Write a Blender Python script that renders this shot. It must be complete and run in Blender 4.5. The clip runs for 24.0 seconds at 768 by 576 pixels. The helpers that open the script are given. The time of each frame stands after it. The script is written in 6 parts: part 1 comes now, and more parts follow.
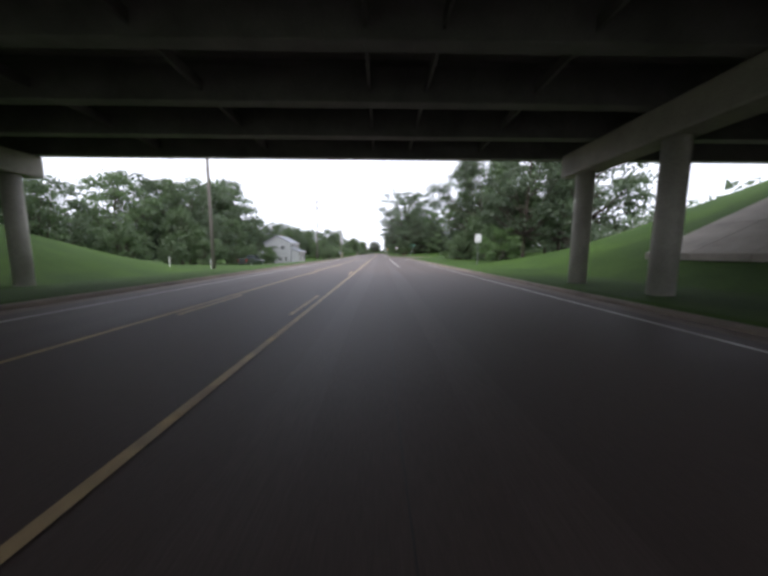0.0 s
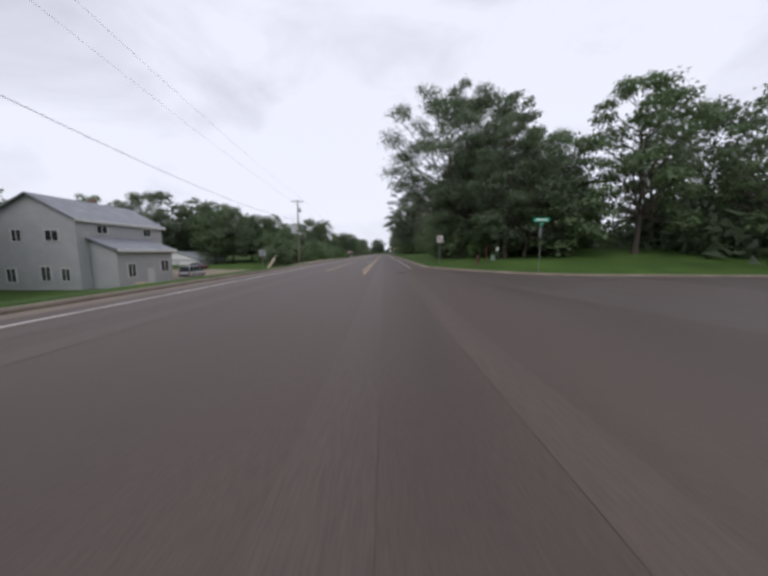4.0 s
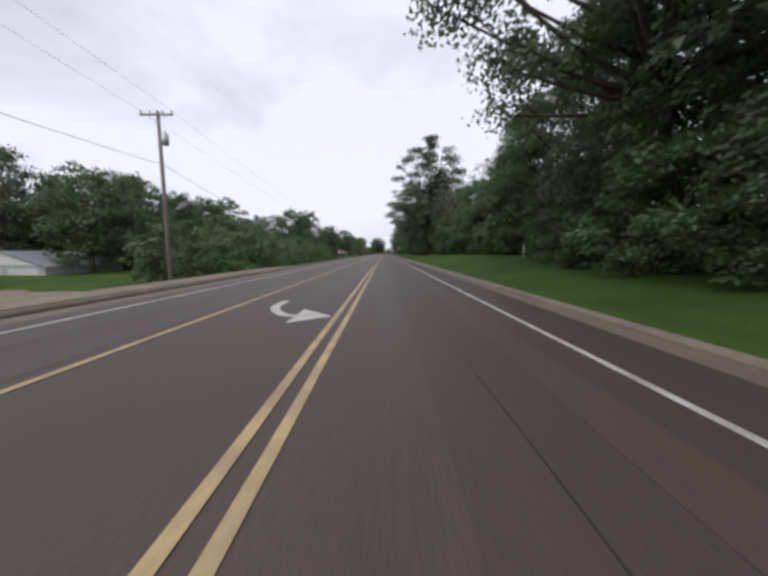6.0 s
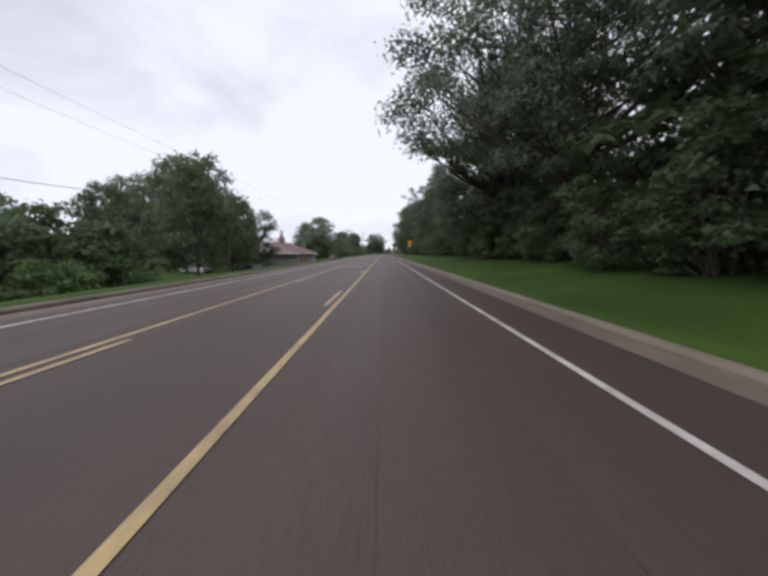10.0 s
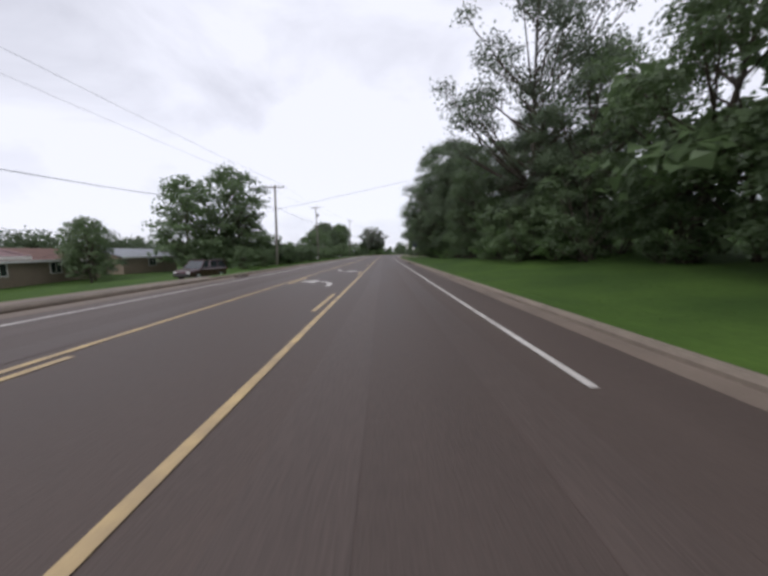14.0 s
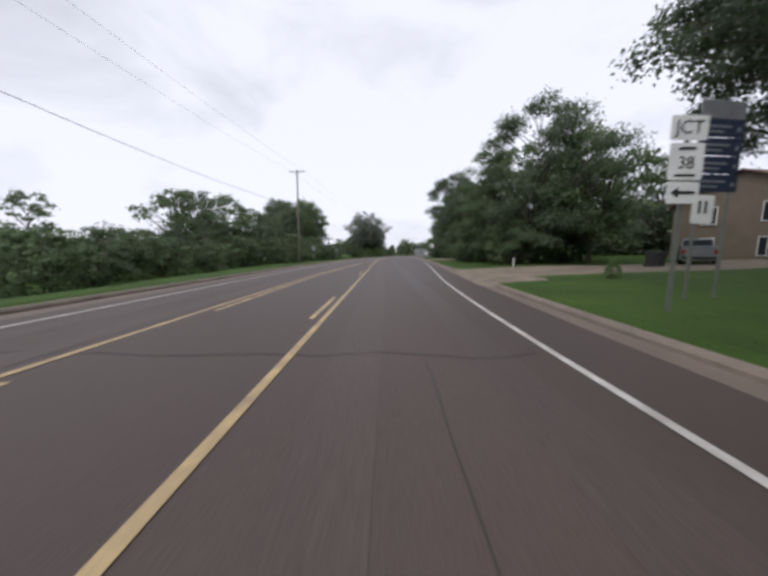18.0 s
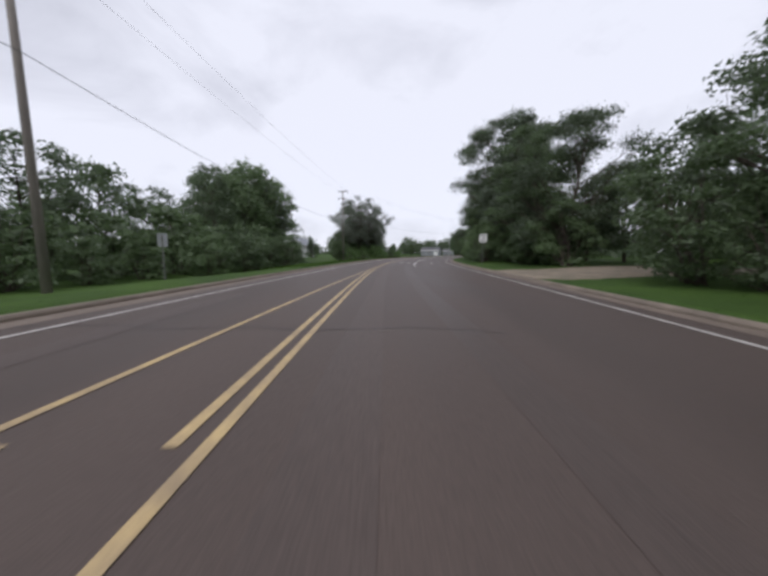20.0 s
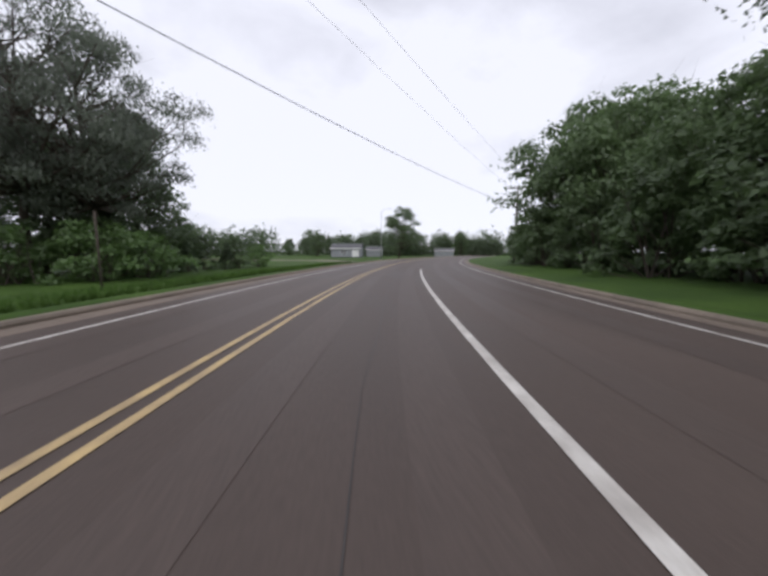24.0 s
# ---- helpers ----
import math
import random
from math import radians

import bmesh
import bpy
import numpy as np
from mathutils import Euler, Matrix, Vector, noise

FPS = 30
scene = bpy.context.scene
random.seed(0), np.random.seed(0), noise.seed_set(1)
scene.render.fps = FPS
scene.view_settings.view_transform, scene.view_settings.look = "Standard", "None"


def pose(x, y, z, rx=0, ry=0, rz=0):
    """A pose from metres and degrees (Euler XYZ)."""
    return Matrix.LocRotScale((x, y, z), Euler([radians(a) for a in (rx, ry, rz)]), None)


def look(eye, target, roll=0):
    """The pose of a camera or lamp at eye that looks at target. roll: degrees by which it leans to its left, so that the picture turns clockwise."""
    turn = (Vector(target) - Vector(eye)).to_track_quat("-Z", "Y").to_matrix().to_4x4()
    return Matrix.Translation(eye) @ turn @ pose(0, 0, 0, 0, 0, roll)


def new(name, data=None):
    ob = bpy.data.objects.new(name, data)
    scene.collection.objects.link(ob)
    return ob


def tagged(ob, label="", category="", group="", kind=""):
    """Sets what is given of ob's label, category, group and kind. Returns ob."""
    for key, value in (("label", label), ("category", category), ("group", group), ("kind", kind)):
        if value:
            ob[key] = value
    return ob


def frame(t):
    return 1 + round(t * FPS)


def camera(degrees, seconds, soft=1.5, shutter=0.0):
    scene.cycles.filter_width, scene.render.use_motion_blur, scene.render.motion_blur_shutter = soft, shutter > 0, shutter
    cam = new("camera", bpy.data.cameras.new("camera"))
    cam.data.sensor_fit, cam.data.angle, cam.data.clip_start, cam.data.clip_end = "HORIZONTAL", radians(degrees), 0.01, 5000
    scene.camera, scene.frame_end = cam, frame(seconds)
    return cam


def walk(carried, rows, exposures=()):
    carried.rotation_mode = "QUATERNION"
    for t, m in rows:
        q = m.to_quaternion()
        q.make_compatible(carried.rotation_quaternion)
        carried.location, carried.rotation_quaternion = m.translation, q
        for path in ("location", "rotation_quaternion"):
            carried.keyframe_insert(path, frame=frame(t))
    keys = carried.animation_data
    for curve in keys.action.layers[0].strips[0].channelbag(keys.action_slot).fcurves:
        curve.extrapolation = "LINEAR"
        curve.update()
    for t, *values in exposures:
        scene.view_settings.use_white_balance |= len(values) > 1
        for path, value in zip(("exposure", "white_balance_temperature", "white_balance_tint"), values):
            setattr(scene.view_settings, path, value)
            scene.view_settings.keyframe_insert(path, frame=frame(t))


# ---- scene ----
# The road's reference line is the yellow line on the left of the driven lane: s metres along it, off metres to its right.
# The vehicle's own bonnet, wipers and dashboard ride with the camera; they belong to no fixed place here and are not built.
SPEED = 18.5
CURVE = [(-300, 0.0), (368, 0.0), (398, 1 / 206), (520, 1 / 206), (545, 0.0), (3000, 0.0)]
_S = np.arange(-3000.0, 3000.5, 0.5)
_K = np.interp(_S, [c[0] for c in CURVE], [c[1] for c in CURVE])
_A = np.concatenate([[0], np.cumsum((_K[1:] + _K[:-1]) * 0.25)])
_X = np.concatenate([[0], np.cumsum(np.sin((_A[1:] + _A[:-1]) / 2) * 0.5)])
_Y = np.concatenate([[0], np.cumsum(np.cos((_A[1:] + _A[:-1]) / 2) * 0.5)]) - 3000.0


def heading(s):
    return float(np.interp(s, _S, _A))


def at(s, off, z=0.0):
    """World place s metres along the road and off metres to the right of its yellow line."""
    a = heading(s)
    far = max(0.0, off - 140.0)
    near = off - far
    return Vector((float(np.interp(s, _S, _X)) + near * math.cos(a) + far, float(np.interp(s, _S, _Y)) - near * math.sin(a), z))


def smooth(a, b, v):
    u = min(1.0, max(0.0, (v - a) / (b - a)))
    return u * u * (3 - 2 * u)


def lerp(rows, v):
    return float(np.interp(v, [r[0] for r in rows], [r[1] for r in rows]))


# ---- camera ----
cam = camera(104.0, 24.0, soft=3.3, shutter=0.12)
LANE = [(0, 1.75), (1, 1.7), (2.5, 1.7), (4, 1.3), (5, 0.97), (6, 0.75), (7, 0.72), (8, 0.75), (9, 1.05), (10, 1.33), (12, 1.4), (14, 1.42), (16, 1.3),
        (18, 1.28), (19.5, 1.2), (20.5, 1.3), (21, 1.7), (22, 1.8), (23, 1.95), (24, 2.15), (25, 2.2)]
TURN = [(0, -0.7), (0.5, -0.15), (1, 0), (6, 0), (6.5, 0.5), (7, 1.2), (7.5, 1.4), (8, 0.95), (8.5, 0.35), (9, 0), (20, 0), (21, 0.5), (24, 0.5)]
PITCH, ROLL, EYE = -6.75, -0.3, 1.4
PATH = []
for i in range(0, 49):
    t = i * 0.5
    s = SPEED * t
    p = at(s, sum(lerp(LANE, t + d) for d in (-0.6, -0.3, 0, 0.3, 0.6)) / 5, EYE)
    PATH.append((t, pose(p.x, p.y, p.z, 90 + PITCH, ROLL, -math.degrees(heading(s)) + lerp(TURN, t))))
walk(cam, PATH, exposures=[(0, 0.8, 6000, 14), (0.4, 0.9, 5900, 14), (0.8, 0.8, 5750, 14), (1.5, 0.52, 5750, 14), (2.5, 0.22, 5850, 14), (4.5, -0.12, 6150, 14), (7, 0.0, 6150, 14), (14, 0.0, 6150, 14), (18, 0.0, 6150, 14), (20.5, -0.12, 6100, 14), (22, -0.07, 6150, 14), (24, 0.0, 6150, 14)])

# ---- world and sun ----
world = bpy.data.worlds.new("overcast_sky")
scene.world = world
world.use_nodes = True
wt = world.node_tree
wt.nodes.clear()


def wnode(kind, **values):
    n = wt.nodes.new(kind)
    for k, v in values.items():
        n.inputs[k].default_value = v
    return n


w_out, w_bg = wt.nodes.new("ShaderNodeOutputWorld"), wt.nodes.new("ShaderNodeBackground")
w_sky = wt.nodes.new("ShaderNodeTexSky")
w_sky.sky_type, w_sky.sun_disc, w_sky.sun_elevation, w_sky.sun_rotation = "NISHITA", False, radians(46), radians(206)
w_co = wt.nodes.new("ShaderNodeTexCoord")
w_map = wnode("ShaderNodeMapping", Scale=(1.0, 1.0, 2.2))
w_n1 = wnode("ShaderNodeTexNoise", Scale=2.2, Detail=7.0, Roughness=0.55, Distortion=0.4)
w_n2 = wnode("ShaderNodeTexNoise", Scale=0.9, Detail=3.0, Roughness=0.5)
w_add = wt.nodes.new("ShaderNodeMath")
w_add.operation = "ADD"
w_ramp = wt.nodes.new("ShaderNodeValToRGB")
w_ramp.color_ramp.elements[0].position, w_ramp.color_ramp.elements[0].color = 0.74, (7.4, 7.42, 7.82, 1)
w_ramp.color_ramp.elements[1].position, w_ramp.color_ramp.elements[1].color = 1.2, (9.95, 9.97, 10.35, 1)
w_mix = wt.nodes.new("ShaderNodeMixRGB")
w_mix.inputs[0].default_value = 0.93
for a, b in ((w_co.outputs["Generated"], w_map.inputs["Vector"]), (w_map.outputs[0], w_n1.inputs["Vector"]), (w_map.outputs[0], w_n2.inputs["Vector"]),
             (w_n1.outputs[0], w_add.inputs[0]), (w_n2.outputs[0], w_add.inputs[1]), (w_add.outputs[0], w_ramp.inputs[0]),
             (w_sky.outputs[0], w_mix.inputs[1]), (w_ramp.outputs[0], w_mix.inputs[2]), (w_mix.outputs[0], w_bg.inputs[0]), (w_bg.outputs[0], w_out.inputs[0])):
    wt.links.new(a, b)
w_bg.inputs[1].default_value = 0.1
sun = new("sun", bpy.data.lights.new("sun", "SUN"))
sun.data.energy, sun.data.angle, sun.data.color = 1.5, radians(40), (1.0, 0.97, 0.93)
sun.matrix_basis = look((0, 0, 0), (0.3, 0.62, -0.72))


# ---- materials ----
def material(name, base, rough=0.7, metal=0.0, vary=0.25, scale=3.0, fine=40.0, bump=0.15, tint=None, spec=0.5, obj=0.0, island=0.0, stretch=(1, 1, 1), patch=0.0, coat=0.0,
             trans=0.0, through_light=0.0):
    """A surface with large stains and fine grain in object space; tint is the colour of its stains."""
    m = bpy.data.materials.new(name)
    m.use_nodes = True
    t = m.node_tree
    b = t.nodes["Principled BSDF"]
    b.inputs["Roughness"].default_value, b.inputs["Metallic"].default_value = rough, metal
    b.inputs["Specular IOR Level"].default_value, b.inputs["Coat Weight"].default_value = spec, coat
    if trans:
        b.inputs["Transmission Weight"].default_value = trans

    def node(kind, **v):
        n = t.nodes.new(kind)
        for k, x in v.items():
            n.inputs[k].default_value = x
        return n

    co = node("ShaderNodeTexCoord")
    mp = node("ShaderNodeMapping", Scale=stretch)
    t.links.new(co.outputs["Object"], mp.inputs["Vector"])
    big = node("ShaderNodeTexNoise", Scale=scale, Detail=5.0, Roughness=0.6)
    small = node("ShaderNodeTexNoise", Scale=fine, Detail=3.0, Roughness=0.6)
    for n in (big, small):
        t.links.new(mp.outputs[0], n.inputs["Vector"])
    dark = tint or tuple(c * (1 - vary) for c in base)
    lite = tuple(min(1.0, c * (1 + vary * 0.8)) for c in base)
    ramp = node("ShaderNodeValToRGB")
    ramp.color_ramp.elements[0].position, ramp.color_ramp.elements[0].color = 0.3, (*dark, 1)
    ramp.color_ramp.elements[1].position, ramp.color_ramp.elements[1].color = 0.7, (*lite, 1)
    t.links.new(big.outputs[0], ramp.inputs[0])
    mix = node("ShaderNodeMixRGB")
    mix.blend_type = "OVERLAY"
    mix.inputs[0].default_value = 0.35
    t.links.new(ramp.outputs[0], mix.inputs[1])
    t.links.new(small.outputs[0], mix.inputs[2])
    last = mix.outputs[0]
    if obj or island:
        rnd = node("ShaderNodeObjectInfo").outputs["Random"] if obj else node("ShaderNodeNewGeometry").outputs["Random Per Island"]
        amount = obj or island
        rg = node("ShaderNodeMapRange", **{"To Min": 1 - amount, "To Max": 1 + amount})
        t.links.new(rnd, rg.inputs[0])
        hs = node("ShaderNodeHueSaturation")
        t.links.new(rg.outputs[0], hs.inputs["Value"])
        t.links.new(last, hs.inputs["Color"])
        last = hs.outputs[0]
    t.links.new(last, b.inputs["Base Color"])
    if bump:
        bp = node("ShaderNodeBump", Strength=bump, Distance=0.02)
        t.links.new(small.outputs[0], bp.inputs["Height"])
        t.links.new(bp.outputs[0], b.inputs["Normal"])
    rr = node("ShaderNodeMapRange", **{"To Min": max(0.02, rough - 0.12), "To Max": min(1.0, rough + 0.12)})
    t.links.new(big.outputs[0], rr.inputs[0])
    t.links.new(rr.outputs[0], b.inputs["Roughness"])
    if through_light:
        tl = node("ShaderNodeBsdfTranslucent")
        t.links.new(last, tl.inputs["Color"])
        ms = node("ShaderNodeMixShader")
        ms.inputs[0].default_value = through_light
        t.links.new(b.outputs[0], ms.inputs[1])
        t.links.new(tl.outputs[0], ms.inputs[2])
        t.links.new(ms.outputs[0], t.nodes["Material Output"].inputs[0])
    return m


ASPHALT = material("worn_damp_asphalt", (0.074, 0.0545, 0.0455), 0.62, vary=0.2, scale=0.35, fine=60, bump=0.25, stretch=(1, 0.12, 1), spec=0.35)
TRACK = material("polished_wheel_track", (0.078, 0.058, 0.049), 0.6, vary=0.2, scale=0.5, fine=50, bump=0.2, stretch=(1, 0.08, 1), spec=0.35)
ASPHALT_SHOULDER = material("shoulder_asphalt", (0.066, 0.05, 0.042), 0.6, vary=0.2, scale=0.5, fine=50, bump=0.3, stretch=(1, 0.15, 1))
CONCRETE = material("weathered_concrete", (0.25, 0.22, 0.18), 0.8, vary=0.25, scale=0.8, fine=25, bump=0.25)
KERB = material("worn_kerb_concrete", (0.185, 0.15, 0.115), 0.8, vary=0.28, scale=0.9, fine=22, bump=0.3)
GUTTER = material("gutter_concrete", (0.155, 0.12, 0.092), 0.75, vary=0.22, scale=0.6, fine=30, bump=0.25)
BRIDGE_CONCRETE = material("bridge_concrete", (0.36, 0.34, 0.29), 0.85, vary=0.3, scale=0.5, fine=18, bump=0.2)
BRIDGE_STEEL = material("dull_girder_paint", (0.16, 0.155, 0.15), 0.7, vary=0.35, scale=0.7, fine=20, bump=0.1)
SOFFIT = material("deck_soffit_concrete", (0.26, 0.25, 0.24), 0.9, vary=0.3, scale=0.4, fine=14, bump=0.15)
WHITE_LINE = material("worn_white_road_paint", (0.54, 0.52, 0.48), 0.6, vary=0.2, scale=2.0, fine=30, bump=0.2, tint=(0.33, 0.3, 0.27))
YELLOW_LINE = material("worn_yellow_road_paint", (0.46, 0.335, 0.155), 0.6, vary=0.2, scale=2.0, fine=30, bump=0.2, tint=(0.27, 0.2, 0.12))
TAR = material("crack_sealant", (0.036, 0.03, 0.027), 0.55, vary=0.3)
GRASS = material("mown_grass", (0.047, 0.084, 0.015), 0.9, vary=0.3, scale=0.25, fine=9, bump=0.6, tint=(0.028, 0.056, 0.011), spec=0.15)
BLADE = material("grass_blades", (0.068, 0.125, 0.026), 0.8, vary=0.35, scale=0.4, fine=5, bump=0, spec=0.15, through_light=0.25)
DIRT = material("sandy_gravel", (0.21, 0.165, 0.122), 0.95, vary=0.32, scale=0.9, fine=30, bump=0.6, tint=(0.12, 0.105, 0.07))
BARK = material("furrowed_bark", (0.07, 0.055, 0.042), 0.95, vary=0.35, scale=2.5, fine=14, bump=0.8, stretch=(1, 1, 0.2))
PALE_BARK = material("pale_dead_wood", (0.2, 0.17, 0.14), 0.9, vary=0.3, scale=2.0, fine=14, bump=0.5, stretch=(1, 1, 0.2))
LEAF = [material(n, c, 0.5, vary=0.28, scale=0.5, fine=3.0, bump=0, obj=0.2, spec=0.6, through_light=0.48) for n, c in (
    ("oak_leaves", (0.1, 0.138, 0.072)), ("maple_leaves", (0.112, 0.165, 0.07)), ("poplar_leaves", (0.12, 0.155, 0.096)), ("shrub_leaves", (0.11, 0.185, 0.055)),
    ("willow_leaves", (0.135, 0.16, 0.115)))]
POLE_WOOD = material("grey_pole_wood", (0.2, 0.178, 0.155), 0.9, vary=0.3, scale=2.0, fine=20, bump=0.5, stretch=(1, 1, 0.1))
GALV = material("galvanised_steel", (0.42, 0.43, 0.44), 0.45, 0.8, vary=0.15, scale=5)
POST_GREEN = material("dull_steel_post", (0.17, 0.18, 0.16), 0.6, 0.3, vary=0.2, scale=4)
CAST_IRON = material("cast_iron", (0.03, 0.028, 0.027), 0.6, 0.5, vary=0.3, scale=6, fine=40, bump=0.5)
CABLE = material("black_cable", (0.03, 0.03, 0.032), 0.6, vary=0.1)
CERAMIC = material("brown_glazed_insulator", (0.14, 0.09, 0.07), 0.25, vary=0.1)
SIGN_WHITE = material("white_sign_sheeting", (0.72, 0.72, 0.7), 0.4, vary=0.08, scale=3)
SIGN_BLACK = material("black_sign_ink", (0.02, 0.02, 0.02), 0.5, vary=0.1)
SIGN_GREY = material("bare_sign_back", (0.3, 0.31, 0.32), 0.45, 0.5, vary=0.12)
SIGN_RED = material("red_sign_ink", (0.2, 0.018, 0.022), 0.5, vary=0.1)
SIGN_ORANGE = material("amber_sign_sheeting", (0.85, 0.33, 0.02), 0.4, vary=0.08)
SIGN_GREEN = material("green_sign_sheeting", (0.02, 0.3, 0.17), 0.4, vary=0.08)
SIGN_BLUE = material("blue_sign_sheeting", (0.02, 0.03, 0.062), 0.5, vary=0.12)
SIDING_GREY = material("grey_vinyl_siding", (0.42, 0.42, 0.42), 0.6, vary=0.08, scale=0.7, fine=12, bump=0.1)
DARK_SHINGLE = material("dark_shingles", (0.09, 0.09, 0.095), 0.9, vary=0.2, scale=0.8, fine=10, bump=0.4)
SIDING_DARK = material("slate_grey_siding", (0.2, 0.21, 0.22), 0.65, vary=0.1, scale=0.7, fine=12, bump=0.1)
SIDING_WHITE = material("white_vinyl_siding", (0.56, 0.56, 0.55), 0.6, vary=0.08, scale=0.7, fine=12, bump=0.1)
SIDING_BROWN = material("brown_tan_siding", (0.24, 0.19, 0.14), 0.75, vary=0.15, scale=0.7, fine=12, bump=0.1)
BROWN_BRICK = material("brown_facing", (0.2, 0.135, 0.1), 0.85, vary=0.25, scale=1.5, fine=14, bump=0.3)
SHINGLE = material("grey_shingles", (0.24, 0.25, 0.27), 0.85, vary=0.2, scale=0.8, fine=10, bump=0.4)
PALE_METAL_ROOF = material("pale_metal_roof", (0.4, 0.415, 0.44), 0.5, 0.2, vary=0.1, scale=0.6)
RED_METAL_ROOF = material("faded_maroon_metal_roof", (0.2, 0.125, 0.125), 0.5, 0.1, vary=0.2, scale=0.5, fine=10, bump=0.05)
TRIM = material("white_trim", (0.72, 0.71, 0.68), 0.5, vary=0.1)
GLASS = material("window_glass", (0.03, 0.035, 0.04), 0.08, vary=0.15, bump=0, spec=0.8)
DOOR_PAINT = material("pale_door_paint", (0.6, 0.6, 0.58), 0.5, vary=0.1)
STORE_WALL = material("grey_painted_block", (0.27, 0.255, 0.245), 0.8, vary=0.2, scale=0.8, fine=14, bump=0.25)
RUBBER = material("tyre_rubber", (0.02, 0.02, 0.02), 0.8, vary=0.2)
SILVER_PAINT = material("silver_car_paint", (0.42, 0.43, 0.44), 0.3, 0.4, vary=0.06, coat=0.6, bump=0)
MAROON_PAINT = material("maroon_car_paint", (0.045, 0.012, 0.016), 0.3, 0.2, vary=0.1, coat=0.7, bump=0)
TRUCK_PAINT = material("grey_truck_paint", (0.24, 0.245, 0.25), 0.35, 0.3, vary=0.08, coat=0.6, bump=0)
DARK_PAINT = material("dark_green_truck_paint", (0.03, 0.04, 0.035), 0.35, 0.2, vary=0.1, coat=0.6, bump=0)
WHITE_PAINT = material("white_car_paint", (0.62, 0.62, 0.62), 0.3, 0, vary=0.05, coat=0.6, bump=0)
RED_PAINT = material("faded_red_paint", (0.4, 0.04, 0.03), 0.5, vary=0.15)
HYDRANT_RED = material("weathered_hydrant_paint", (0.075, 0.022, 0.015), 0.75, vary=0.25, scale=6, fine=30, bump=0.2)
TAIL_RED = material("red_lamp_lens", (0.35, 0.01, 0.01), 0.15, vary=0.1, coat=0.5)
BLACK_TRIM = material("black_plastic_trim", (0.03, 0.03, 0.03), 0.6, vary=0.1)
PLYWOOD = material("bare_plywood", (0.5, 0.43, 0.32), 0.8, vary=0.15, scale=2.0, stretch=(1, 1, 0.2))
PEDESTAL = material("faded_green_plastic", (0.16, 0.23, 0.17), 0.6, vary=0.15)
BROWN_SHINGLE = material("red_brown_shingles", (0.13, 0.07, 0.055), 0.9, vary=0.2, scale=0.8, fine=10, bump=0.4)
YELLOW_PAINT = material("yellow_bollard_paint", (0.7, 0.48, 0.03), 0.5, vary=0.15)


